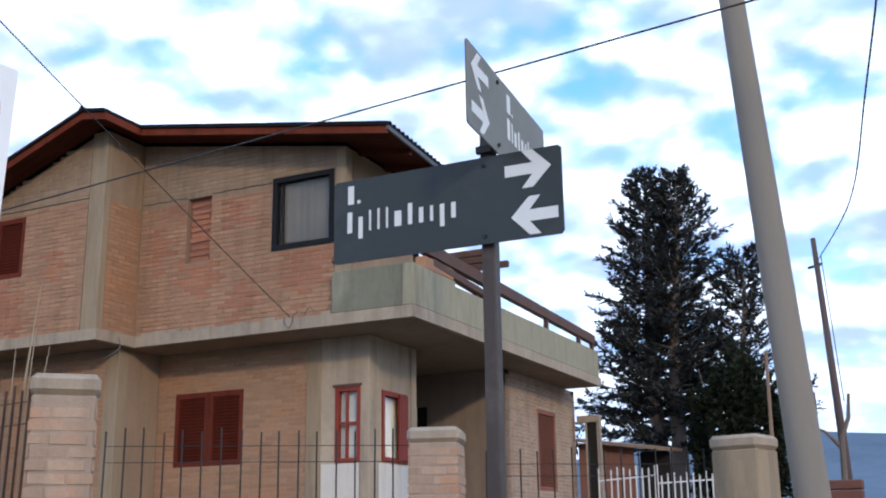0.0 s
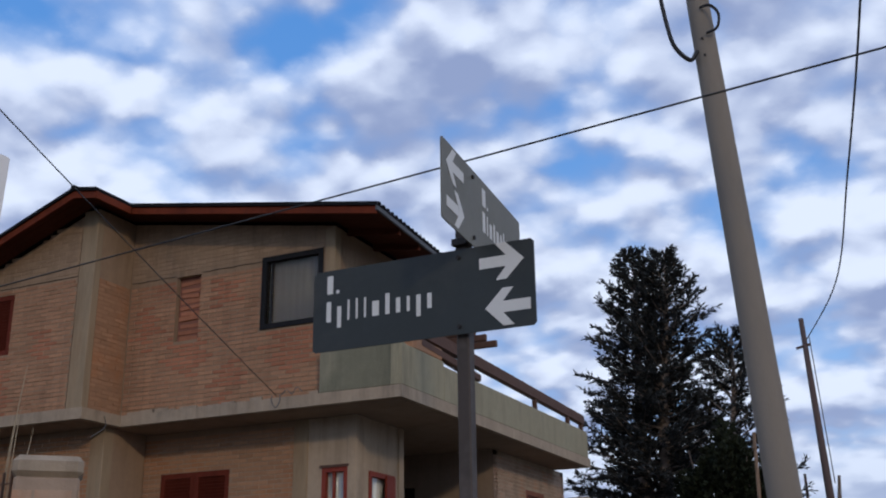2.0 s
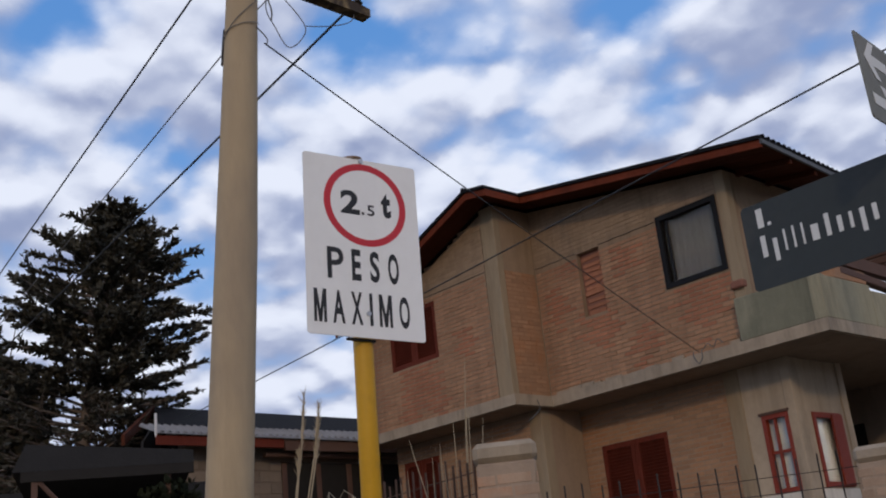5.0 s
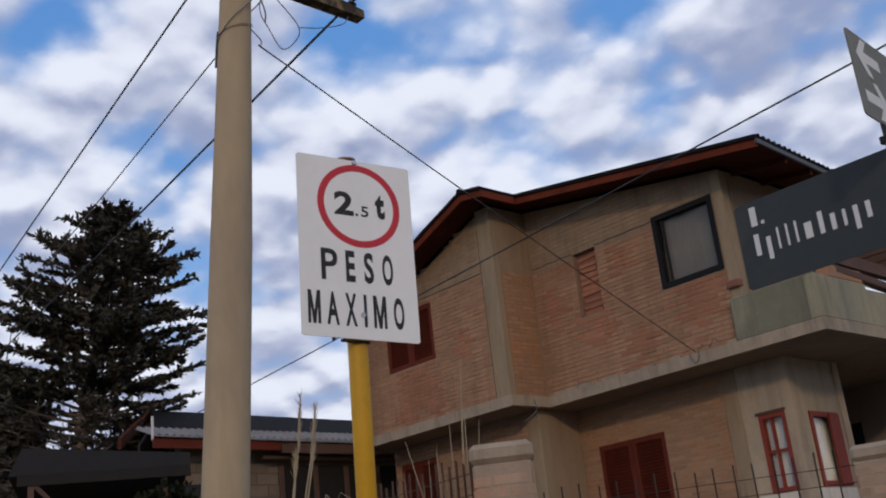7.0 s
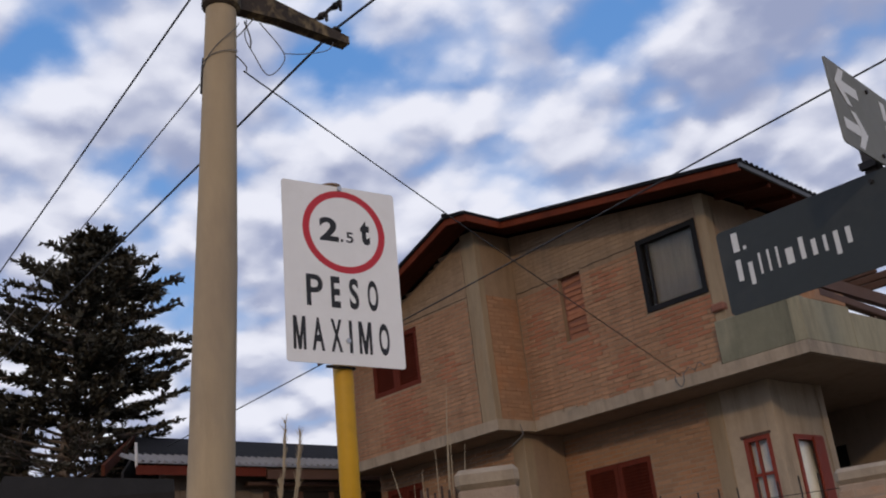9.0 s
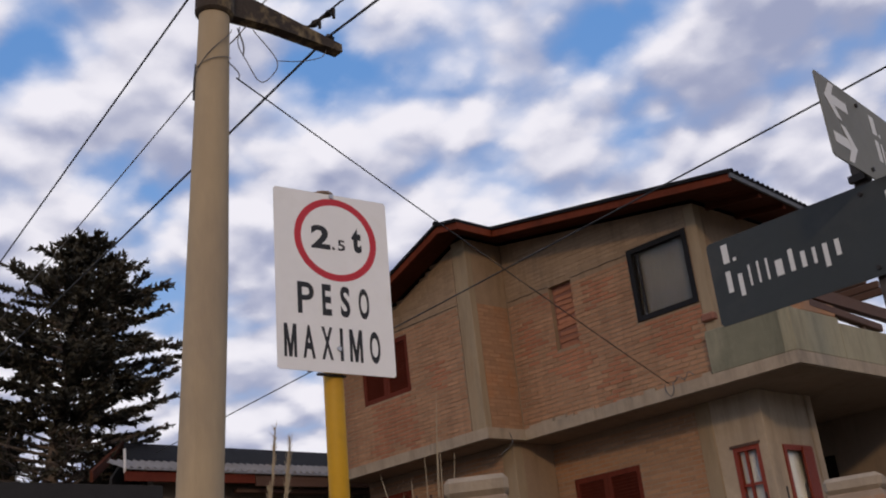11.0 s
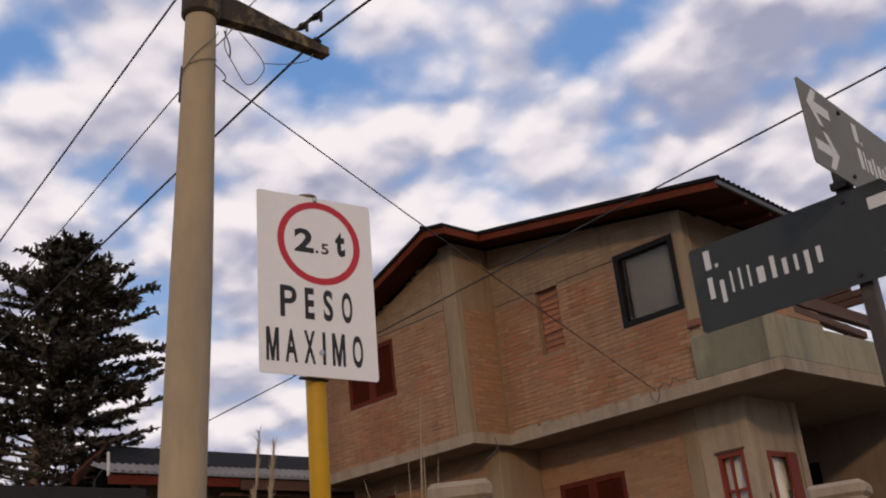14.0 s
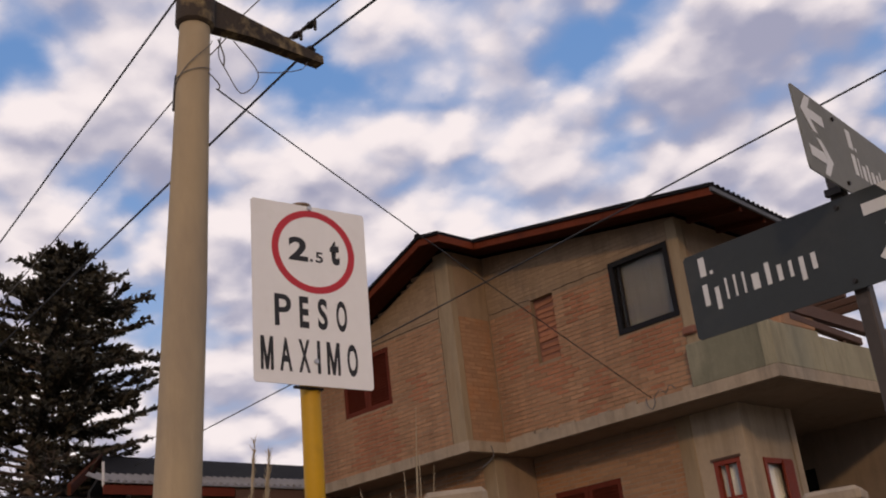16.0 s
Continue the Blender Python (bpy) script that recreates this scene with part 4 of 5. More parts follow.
for k in range(N):
    a0, a1 = 2 * math.pi * k / N, 2 * math.pi * (k + 1) / N
    prism(bm, [(ring_c[0] + r_ * math.cos(a), ring_c[1] + r_ * math.sin(a), 0.0032) for r_, a in ((ri, a0), (ro, a0), (ro, a1), (ri, a1))], (0, 0, 0.0006))
bmesh.ops.remove_doubles(bm, verts=bm.verts, dist=1e-5)
bmesh.ops.transform(bm, matrix=M3, verts=bm.verts)
part("red_ring", bm, M_RED, p3, "red painted ring")
up = pose(0, 0, 0.0036)
lettering("2", 0.076, 0.094, M3 @ up @ pose(0.141, 0.465, 0), M_BLACK, p3, bold=0.035)
lettering(".", 0.012, 0.012, M3 @ up @ pose(0.223, 0.467, 0), M_BLACK, p3)
lettering("5", 0.030, 0.043, M3 @ up @ pose(0.246, 0.467, 0), M_BLACK, p3, bold=0.02)
lettering("t", 0.039, 0.100, M3 @ up @ pose(0.304, 0.467, 0), M_BLACK, p3, bold=0.05)
for ch, u, w, k in (("P", 0.081, 0.063, 0.015), ("E", 0.175, 0.036, 0.035), ("S", 0.246, 0.038, 0.03), ("O", 0.318, 0.043, 0.03)):
    lettering(ch, w, 0.119, M3 @ up @ pose(u, 0.209, 0), M_BLACK, p3, bold=k)
for ch, u, w in (("M", 0.026, 0.047), ("A", 0.096, 0.046), ("X", 0.166, 0.044), ("I", 0.237, 0.012), ("M", 0.274, 0.051), ("O", 0.353, 0.042)):
    if ch == "M":
        s = 0.0105
        part("lettering", flat_shape([[(0, 0), (s, 0), (s, 0.121), (0, 0.121)], [(w - s, 0), (w, 0), (w, 0.121), (w - s, 0.121)]], 0.0002, M3 @ up @ pose(u, 0.045, 0)), M_BLACK, p3)
        part("lettering", flat_shape([[(w / 2 - s * 0.5, 0), (w / 2 + s * 0.5, 0), (w - s * 0.35, 0.121), (w - s * 1.2, 0.121), (w / 2, 0.045), (s * 1.2, 0.121), (s * 0.35, 0.121)]], 0.0002, M3 @ up @ pose(u, 0.045, 0.0003)), M_BLACK, p3)
    else:
        lettering(ch, w, 0.121, M3 @ up @ pose(u, 0.045, 0), M_BLACK, p3, bold=0.03)
for u, v in ((0.227, 0.682), (0.232, 0.089)):
    part("bolt", tubed([M3 @ Vector((u, v, 0.003)), M3 @ Vector((u, v, 0.010))], 0.009, 10), M_STEEL, p3)
part("strap", boxed(QX + 0.020, QX + 0.034, QY - 0.10, QY + 0.02, 2.538, 2.546), M_IRON, limit)

# ---- poles, wires ----
lp = thing("utility_pole", (-5.60, 3.29, rise(-5.6, 3.3)), "tall tapered concrete utility pole with a side arm", "utility pole", group="utility poles")
AX = lambda z: Vector((-5.60 + 0.0312 * (z - 0.3), 3.258 + 0.053 * (z - 0.3), z))
part("shaft", tubed([AX(0.0) + Vector((-0.02, -0.02, 0)), AX(2.4) + Vector((-0.006, -0.006, 0)), AX(3.9), AX(5.66), AX(6.6)], [0.160, 0.137, 0.129, 0.104, 0.09], 28), M_POLE, lp, "tapered round concrete shaft", smooth=True)
part("collar", tubed([AX(5.77), AX(5.79), AX(6.14), AX(6.16)], [0.112, 0.130, 0.130, 0.115], 24), M_POLE_DARK, lp, "weathered concrete collar", smooth=False)
arm = part("arm", prism(bmesh.new(), [AX(5.80) + Vector((-0.05, 0.09, 0)), AX(5.83) + Vector((-0.05, 0.45, 0)), (-5.60, 4.72, 5.915), (-5.60, 4.72, 5.980), AX(6.02) + Vector((-0.05, 0.09, 0))], (0.095, 0.0, 0)), M_POLE_DARK, lp, "weathered concrete cross arm")
for y in (4.42, 4.64):
    part("insulator", tubed([(-5.555, y, 5.97), (-5.555, y, 5.99), (-5.555, y, 6.01), (-5.555, y, 6.03), (-5.555, y, 6.06)], [0.030, 0.046, 0.026, 0.044, 0.022], 10), M_IRON, arm)
for q in ((-5.50, 4.47, 6.075), (-5.40, 4.53, 6.13)):
    part("clamp", tubed([Vector(q) - Vector((0.03, 0.02, 0.02)), Vector(q), Vector(q) + Vector((0.03, 0.02, 0.02)), Vector(q) + Vector((0.03, 0.02, -0.05))], [0.014, 0.03, 0.02, 0.012], 8), M_IRON, arm)
part("cable_tie", tubed([AX(5.14) + Vector((-0.056, -0.099, 0)), AX(5.28) + Vector((-0.056, -0.097, 0)), AX(5.40) + Vector((-0.050, -0.094, 0))], 0.012, 6), M_CABLE, lp)
for pts, rad in (
    ([(-5.33, 3.74, 5.72), (-5.42, 3.66, 5.60), (-5.47, 3.53, 5.46), (-5.475, 3.50, 5.42), (-5.47, 3.49, 5.38)], 0.0045),
    ([(-5.47, 3.47, 5.38), (-5.42, 3.48, 5.43), (-5.36, 3.56, 5.42), (-5.345, 3.66, 5.34), (-5.33, 3.65, 5.28)], 0.0045),
    ([(-5.46, 3.88, 5.80), (-5.376, 3.998, 5.567), (-5.385, 3.986, 5.457), (-5.444, 3.905, 5.388), (-5.494, 3.835, 5.555), (-5.523, 3.793, 5.69), (-5.50, 3.80, 5.82)], 0.004),
    ([(-5.40, 4.02, 5.567), (-5.45, 4.25, 5.66), (-5.40, 4.42, 5.72), (-5.56, 4.62, 5.95)], 0.0035),
    ([(-5.50, 3.78, 5.80), (-5.47, 3.80, 5.66), (-5.478, 3.80, 5.58)], 0.006),
):
    part("loose_wire", tubed(bowed(pts, 6), rad, 5), M_CABLE_GREY, lp)

for z0, z1, a0, a1 in ((5.68, 5.26, 62, -120), (5.44, 5.34, 50, -110)):
    pts = [AX(z0 + (z1 - z0) * k / 10) + Vector((math.cos(radians(a)), math.sin(radians(a)), 0)) * 0.117 for k, a in ((k, a0 + (a1 - a0) * k / 10) for k in range(11))]
    part("wound_wire", tubed(pts, 0.003, 5), M_CABLE_GREY, lp)

rp = thing("utility_pole", (-0.95, 7.95, rise(-0.95, 7.95)), "tall tapered concrete utility pole leaning slightly", "utility pole", group="utility poles")
AR = lambda z: Vector((-1.052 - 0.0620 * (z - 1.855), 7.95 - 0.010 * (z - 1.855), z))
part("shaft", tubed([AR(0.6), AR(1.86), AR(4.0), AR(6.5), AR(8.6)], [0.134, 0.122, 0.106, 0.088, 0.072], 28), M_POLE_GREY, rp, "tapered round concrete shaft", smooth=True)
part("cable_loop", tubed(bowed([(-1.62, 7.70, 6.75), (-1.595, 7.70, 6.451), (-1.557, 7.71, 6.134), (-1.51, 7.72, 5.925), (-1.409, 7.77, 5.809), (-1.36, 7.82, 5.90)], 5), 0.018, 6), M_CABLE, rp, "slack black cable loop")
part("cable_loop", tubed(bowed([(-1.30, 7.80, 6.27), (-1.22, 7.78, 6.26), (-1.16, 7.786, 6.17), (-1.18, 7.782, 6.05), (-1.27, 7.80, 6.03)], 5), 0.012, 6), M_CABLE, rp)
for z in (5.85, 6.0):
    part("bolt", tubed([AR(z) + Vector((0.0, -0.07, 0)), AR(z) + Vector((0.0, -0.10, 0))], 0.012, 6), M_IRON, rp)

fp = thing("wooden_pole", (-2.62, 24.9, 1.0), "far dark wooden pole with a stub branch", "utility pole", group="utility poles")
part("shaft", tubed([(-2.60, 24.9, 0.4), (-2.66, 24.85, 3.5), (-2.83, 24.72, 8.02)], [0.115, 0.09, 0.055], 12), M_WOODPOLE, fp, smooth=True)
part("cross_piece", tubed([(-3.0, 24.7, 7.35), (-2.7, 24.72, 7.42)], 0.03, 6), M_WOODPOLE, fp)
part("stay", tubed([(-2.70, 24.7, 7.6), (-2.55, 24.8, 4.4)], 0.012, 5), M_CABLE_GREY, fp)
tagged(part("power_cable", tubed(bowed([(-2.80, 24.6, 7.42), (-1.45, 18.2, 6.85), (-0.69, 12.76, 6.58), (-0.117, 8.58, 6.59), (0.45, 4.0, 6.95), (0.9, -2.0, 7.6)], 8), 0.011, 6), M_CABLE, None, "black overhead cable sagging from a far pole"), category="cable", group="overhead cables")


def cable(pts, rad, mat, label):
    return tagged(part("overhead_cable", tubed(pts, rad, 6), mat, None, label), category="cable", group="overhead cables")


cable(hung((7.0, 5.72, 5.02), (-15.3, 8.58, 4.97), 0.03, 40), 0.0075, M_CABLE, "black overhead cable crossing in front of the house")
cable(hung((-5.37, 3.66, 5.31), (-8.20, 12.22, 4.58), 0.02, 24), 0.0052, M_CABLE, "thin service cable from the pole to the house slab")
cable(hung((12.0, 4.62, 6.3), (-5.555, 4.64, 6.05), 0.05, 24), 0.011, M_CABLE, "black power line running over the pole arm")
cable(hung((-5.555, 4.64, 6.05), (-42.0, 9.1, 5.9), 0.05, 30), 0.011, M_CABLE, "black power line running down the street")
cable(hung((12.0, 4.40, 6.35), (-5.47, 4.50, 6.12), 0.05, 24), 0.008, M_CABLE, "thin power line ending at the pole arm")
cable(hung((-5.555, 4.42, 6.04), (-5.40, 4.53, 6.13), 0.0, 4), 0.014, M_IRON, "short strain insulator on the pole arm")
cable(hung((-4.6, 3.42, 6.2), (-44.0, 9.9, 6.2), 0.02, 30), 0.008, M_CABLE, "black power line running down the street")
cable(hung((-5.56, 3.44, 5.24), (-44.0, 8.95, 4.57), 0.02, 30), 0.005, M_CABLE_GREY, "thin grey wire running down the street")
cable(hung((-5.44, 3.95, 6.02), (6.0, 3.9, 6.9), 0.02, 16), 0.005, M_CABLE_GREY, "thin grey wire above the pole arm")


# ---- fence ----
def pillar(x, y, w, top, turn, label, rendered=False):
    z0 = rise(x, y)
    p = thing("gate_pillar", (x, y, z0), label, "pillar", group="fence pillars")
    m = pose(x, y, 0, 0, 0, turn)
    h = w / 2
    core = part("body", boxed(-h, h, -h, h, z0 - 0.2, top - 0.115, bevel=0.012, m=m), M_COLUMN if rendered else M_MORTAR_PALE, p)
    part("cap", boxed(-h - 0.014, h + 0.014, -h - 0.014, h + 0.014, top - 0.115, top, bevel=0.03, m=m), M_CONCRETE, p, "worn pale concrete cap")
    for k, face in enumerate(() if rendered else (pose(0, -h, 0, 90, 0, 0), pose(h, 0, 0, 90, 0, 90), pose(-h, 0, 0, 90, 0, -90))):
        put_bricks(laid_bricks(m @ face, -h, h, z0 + 0.02, top - 0.125, [], 20 + k, length=0.19, high=0.056, proud=0.0085), M_BRICK_PALE, core, 60, seed=k)
    return p


pillar(-4.45, 4.52, 0.335, 2.50, 44, "low pale brick pillar with a worn concrete cap")
pillar(-3.70, 7.58, 0.37, 2.435, 17, "pale brick pillar with a concrete cap beside the fence")
pillar(-1.685, 9.01, 0.385, 2.385, -14, "cement rendered pillar with a plain concrete cap at the corner", rendered=True)


def iron_fence(a, b, top, n, rails, label, rad=0.0065, mat=None, cat="fence", jitter=0.02, lean=0.0):
    a, b = Vector(a), Vector(b)
    mid = (a + b) / 2
    f = thing("iron_fence", (mid.x, mid.y, rise(mid.x, mid.y)), label, cat, group="fence panels")
    r = random.Random(int(abs(a.x) * 100))
    for i in range(n):
        q = a.lerp(b, i / (n - 1))
        z = top + r.uniform(-jitter, jitter)
        part("bar", tubed([(q.x - lean, q.y, rise(q.x, q.y) - 0.1), (q.x + r.uniform(-0.01, 0.01), q.y, z)], rad, 6), mat or M_IRON, f)
    for z in rails:
        part("rail", tubed([(a.x, a.y, z), (b.x, b.y, z)], rad * 0.45, 6), mat or M_IRON, f)
    return f


iron_fence((-5.83, 6.32, 0), (-3.90, 7.55, 0), 2.44, 17, (2.32, 2.20, 1.45), "dark iron bar fence between brick pillars")
iron_fence((-3.39, 7.78, 0), (-1.98, 8.86, 0), 2.285, 14, (2.17, 2.08, 1.45), "dark iron bar fence between brick pillars")
iron_fence((-5.75, 4.62, 0), (-4.52, 4.40, 0), 2.46, 17, (2.37, 2.25), "rusty rebar fence panel beside the brick pillar", rad=0.007, mat=M_RUST, jitter=0.03, lean=0.05)
r = random.Random(31)
dry = thing("dry_stalks", (-4.6, 4.6, rise(-4.6, 4.6)), "tall dry grass stalks beside the fence", "plant", kind="stuff")
bm = bmesh.new()
for k in range(9):
    x, y = r.uniform(-5.3, -4.6), r.uniform(4.42, 4.6)
    z = r.uniform(2.30, 2.55)
    dx, dy = r.uniform(-0.12, 0.10), r.uniform(-0.05, 0.08)
    tube(bm, bowed([(x, y, rise(x, y)), (x + dx * 0.4, y + dy * 0.4, z * 0.7), (x + dx, y + dy, z)], 3), [0.0026] * 6 + [0.0012], 4)
for x0, x1, z in ((-4.80, -4.675, 3.06), (-4.75, -4.69, 2.80), (-4.78, -4.70, 2.90), (-4.86, -4.835, 2.72), (-4.99, -4.974, 2.60), (-4.99, -5.254, 2.67), (-4.72, -4.576, 2.68)):
    tube(bm, bowed([(x0, 4.5, rise(x0, 4.5)), (x0 + (x1 - x0) * 0.3, 4.5, z * 0.75), (x1, 4.5, z)], 4), [0.0034] * 5 + [0.0026] * 3 + [0.0012], 4)
part("stalk", bm, M_STRAW, dry)

pam = thing("pampas_grass", (-8.2, 5.75, rise(-8.2, 5.75)), "dry pampas grass clump with pale plumes", "plant")
for (x0, y0), (x1, y1, z1), ln in (((-8.30, 5.58), (-8.158, 5.784, 3.68), 0.56), ((-8.27, 5.63), (-8.084, 5.886, 3.56), 0.44), ((-8.25, 5.66), (-8.096, 5.87, 3.36), 0.32), ((-8.28, 5.62), (-8.205, 5.72, 3.15), 0.26)):
    top, base = Vector((x1, y1, z1)), Vector((x0, y0, rise(x0, y0)))
    d = (top - base).normalized()
    stem = part("stem", tubed(bowed([base, base.lerp(top, 0.5) + Vector((-0.02, -0.03, 0)), top - d * ln], 4), 0.0075, 5), M_STRAW, pam)
    bm = tubed([top - d * ln, top - d * ln * 0.7, top - d * ln * 0.35, top], [0.004, 0.011, 0.010, 0.001], 6)
    for k in range(70):
        at = top - d * ln * r.uniform(0.05, 1.0)
        away = (d * 2.2 + Vector((r.uniform(-1, 1), r.uniform(-1, 1), r.uniform(-0.4, 0.6)))).normalized()
        l = r.uniform(0.05, 0.11)
        tube(bm, [at, at + away * l * 0.6, at + away * l - Vector((0, 0, 0.006))], [0.0035, 0.0028, 0.0006], 3)
    part("plume", bm, M_STRAW, pam, "pale dry feathery plume")
bm = bmesh.new()
for k in range(150):
    a, l = r.uniform(0, 6.28), r.uniform(0.7, 1.35)
    z0 = rise(-8.2, 5.75)
    out = r.uniform(0.15, 0.6)
    c = Vector((-8.2 + r.uniform(-0.2, 0.2), 5.75 + r.uniform(-0.2, 0.2), z0))
    p = [c, c + Vector((out * 0.3 * math.cos(a), out * 0.3 * math.sin(a), l * 0.7)), c + Vector((out * math.cos(a), out * math.sin(a), l)), c + Vector((out * 1.6 * math.cos(a), out * 1.6 * math.sin(a), l * 0.85))]
    tube(bm, p, [0.005, 0.006, 0.005, 0.001], 3)
part("blades", bm, M_STRAW, pam, kind="stuff")


# ---- neighbour's bungalow ----
nb = thing("bungalow", (-17, 10.5, rise(-17, 10.5)), "low stone bungalow with dark roof and reddish fascia", "house")
part("wall", boxed(-15.62, -15.42, 8.6, 15.5, 1.2, 4.70), M_STONE, nb, "rough stone side wall, darkened in colour for eave and tree shade")
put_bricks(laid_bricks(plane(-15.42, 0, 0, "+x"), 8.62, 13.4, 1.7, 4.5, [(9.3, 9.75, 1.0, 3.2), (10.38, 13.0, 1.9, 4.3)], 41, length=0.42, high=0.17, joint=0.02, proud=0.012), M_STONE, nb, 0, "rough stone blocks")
# Doorway and porch are flat black sheets painted in place of inner shade
part("door", boxed(-15.43, -15.39, 9.3, 9.75, 1.5, 3.2), M_DARK, nb, "flat black sheet painting the unlit doorway")
bay = part("porch_bay", boxed(-15.43, -15.385, 10.38, 13.0, 1.9, 4.3), M_DARK, nb, "flat black sheet painting the shade of the porch opening")
for y in (10.36, 11.05, 11.7, 12.4):
    part("porch_board", boxed(-15.384, -15.36, y, y + 0.10, 1.6, 4.3, bevel=0.006), M_BEAM, bay)
part("porch_beam", boxed(-15.30, -15.18, 9.95, 13.6, 4.36, 4.43, bevel=0.01), M_BEAM, nb, "weathered timber beam under the eave")
part("vent_pipe", tubed([(-15.06, 7.93, 4.60), (-15.06, 7.93, 4.96)], 0.022, 8), M_WHITE_IRON, nb, "short pale pipe at the roof corner")
part("wall", boxed(-19.5, -15.62, 9.9, 10.1, 1.2, 4.6), M_SHED, nb)
nroof = part("roof", prism(bmesh.new(), [(-15.05, 7.92, 4.66), (-15.0, 13.8, 4.56), (-18.0, 15.0, 5.66), (-18.0, 9.46, 5.70)], (0, 0, 0.03)), M_ROOF, nb, "dark roofing felt over the ridge")
part("roof_slope", prism(bmesh.new(), [(-18.0, 9.46, 5.70), (-18.0, 15.0, 5.66), (-21.2, 15.0, 4.5), (-21.2, 9.46, 4.5)], (0, 0, 0.03)), M_ROOF, nb)
bm = bmesh.new()
for k in range(44):
    y = 7.94 + k * 0.13
    prism(bm, [(-14.98, y, 4.655), (-14.98, y + 0.06, 4.655), (-14.98, y + 0.03, 4.70)], (-0.62, 0, 0.225))
prism(bm, [(-14.985, 7.93, 4.645), (-14.985, 13.7, 4.60), (-15.62, 13.7, 4.83), (-15.62, 7.93, 4.87)], (0, 0, 0.012))
part("eave_sheet", bm, M_ROOF_GREY, nroof, "weathered zinc eave sheets")
part("fascia", boxed(-15.06, -15.02, 7.92, 10.2, 4.48, 4.62), M_SHUTTER, nroof, "reddish eave fascia")
part("fascia", boxed(-15.06, -15.02, 10.22, 13.7, 4.44, 4.60), M_BEAM, nroof)
part("barge_board", prism(bmesh.new(), [(-15.28, 7.48, 4.50), (-18.0, 9.42, 5.60), (-18.0, 9.42, 5.76), (-15.28, 7.48, 4.66)], (0.03, 0.04, 0)), M_EAVE, nroof)
# Gable sheet coloured near-black, with its shade put into the colour
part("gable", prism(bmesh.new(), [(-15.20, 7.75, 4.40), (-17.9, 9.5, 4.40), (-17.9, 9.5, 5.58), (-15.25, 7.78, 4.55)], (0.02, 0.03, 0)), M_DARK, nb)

shade = thing("shade_roof", (-12.9, 5.6, rise(-12.9, 5.6)), "dark flat carport roof on timber posts", "carport")
top_m = pose(-13.05, 5.0, 0, 0, 0, 64.5)
part("roof", prism(bmesh.new(), [(0.0, 0.0, 3.725), (2.1, 0.0, 3.725), (2.1, 0.0, 3.88), (0.15, 0.0, 4.05)], (0.0, 3.2, -0.05)), M_TARP, shade).matrix_basis = top_m
# Beam takes the near-black of the openings; carport shade is in its colour
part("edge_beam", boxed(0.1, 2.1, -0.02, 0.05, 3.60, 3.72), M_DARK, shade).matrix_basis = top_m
for u in (0.22, 1.75):
    part("post", boxed(u, u + 0.07, 0.0, 0.07, 0.8, 3.72), M_BEAM, shade, "brown timber post").matrix_basis = top_m
part("brace", tubed([(0.3, 0.02, 3.6), (0.85, 0.02, 3.0)], 0.03, 6), M_BEAM, shade).matrix_basis = top_m
part("back_wall", boxed(0.95, 1.35, 2.2, 2.3, 1.0, 3.5), M_STONE, shade, "pale wall behind the carport, darkened in colour for the shade").matrix_basis = top_m

# Added black sheet that stands for the carport's inner shade
part("back_screen", boxed(-1.2, 3.0, 3.1, 3.16, 0.6, 3.9), M_TARP, shade, "added black sheet painting the shade inside the carport").matrix_basis = top_m

# ---- behind the house ----
dw = thing("gate_frame", (-6.66, 20.4, rise(-6.66, 20.4)), "pale concrete door frame with a dark opening", "gate")
part("jamb", boxed(-6.83, -6.80, 20.3, 20.42, 1.2, 3.80), M_CONCRETE, dw)
part("jamb", boxed(-6.60, -6.54, 20.3, 20.42, 1.2, 3.80), M_CONCRETE, dw)
part("lintel", boxed(-6.98, -6.54, 20.28, 20.44, 3.804, 3.93), M_CONCRETE, dw)
# Flat black panel painted in place of the unlit opening
part("door", boxed(-6.80, -6.60, 20.34, 20.38, 1.2, 3.80), M_DARK, dw)
sh = thing("shed", (-6.7, 22.3, 1.4), "brown boarded shed with a pale roof edge", "shed")
for k in range(7):
    part("board", boxed(-7.67 + k * 0.17, -7.505 + k * 0.17, 22.3, 22.33, 1.2, 3.58 - k * 0.018), M_SHED, sh)
part("side_wall", boxed(-7.67, -7.58, 22.34, 23.2, 1.2, 3.55), M_SHED, sh)
# Black sheet painting the shade inside the shed
part("dark_bay", boxed(-6.47, -5.85, 22.7, 22.74, 1.2, 3.38), M_DARK, sh)
part("roof", prism(bmesh.new(), [(-7.9, 22.05, 3.64), (-5.72, 22.05, 3.33), (-5.72, 23.3, 3.40), (-7.9, 23.3, 3.72)], (0, 0, 0.06)), M_PALE_TIMBER, sh, "pale weathered roof edge")
wg = thing("picket_gate", (-5.3, 19.3, rise(-5.3, 19.3)), "white painted iron picket gate and fence", "gate")
for k in range(22):
    x = -6.2 + k * 0.105
    y = 19.05 + (x + 6.2) * 0.28
    t = 2.84 if x < -5.2 else 2.72
    part("picket", tubed([(x, y, 1.3), (x + 0.01, y, t + 0.05 * math.sin(k * 2.3) * 0.6)], 0.016, 6), M_WHITE_IRON, wg)
part("rail", tubed([(-6.2, 19.05, 2.62), (-5.25, 19.31, 2.70)], 0.014, 6), M_WHITE_IRON, wg)
part("rail", tubed([(-5.2, 19.33, 2.56), (-3.9, 19.69, 2.62)], 0.014, 6), M_WHITE_IRON, wg)
part("gate_post", tubed([(-5.22, 19.32, 1.2), (-5.22, 19.32, 2.88)], 0.03, 8), M_WHITE_IRON, wg)
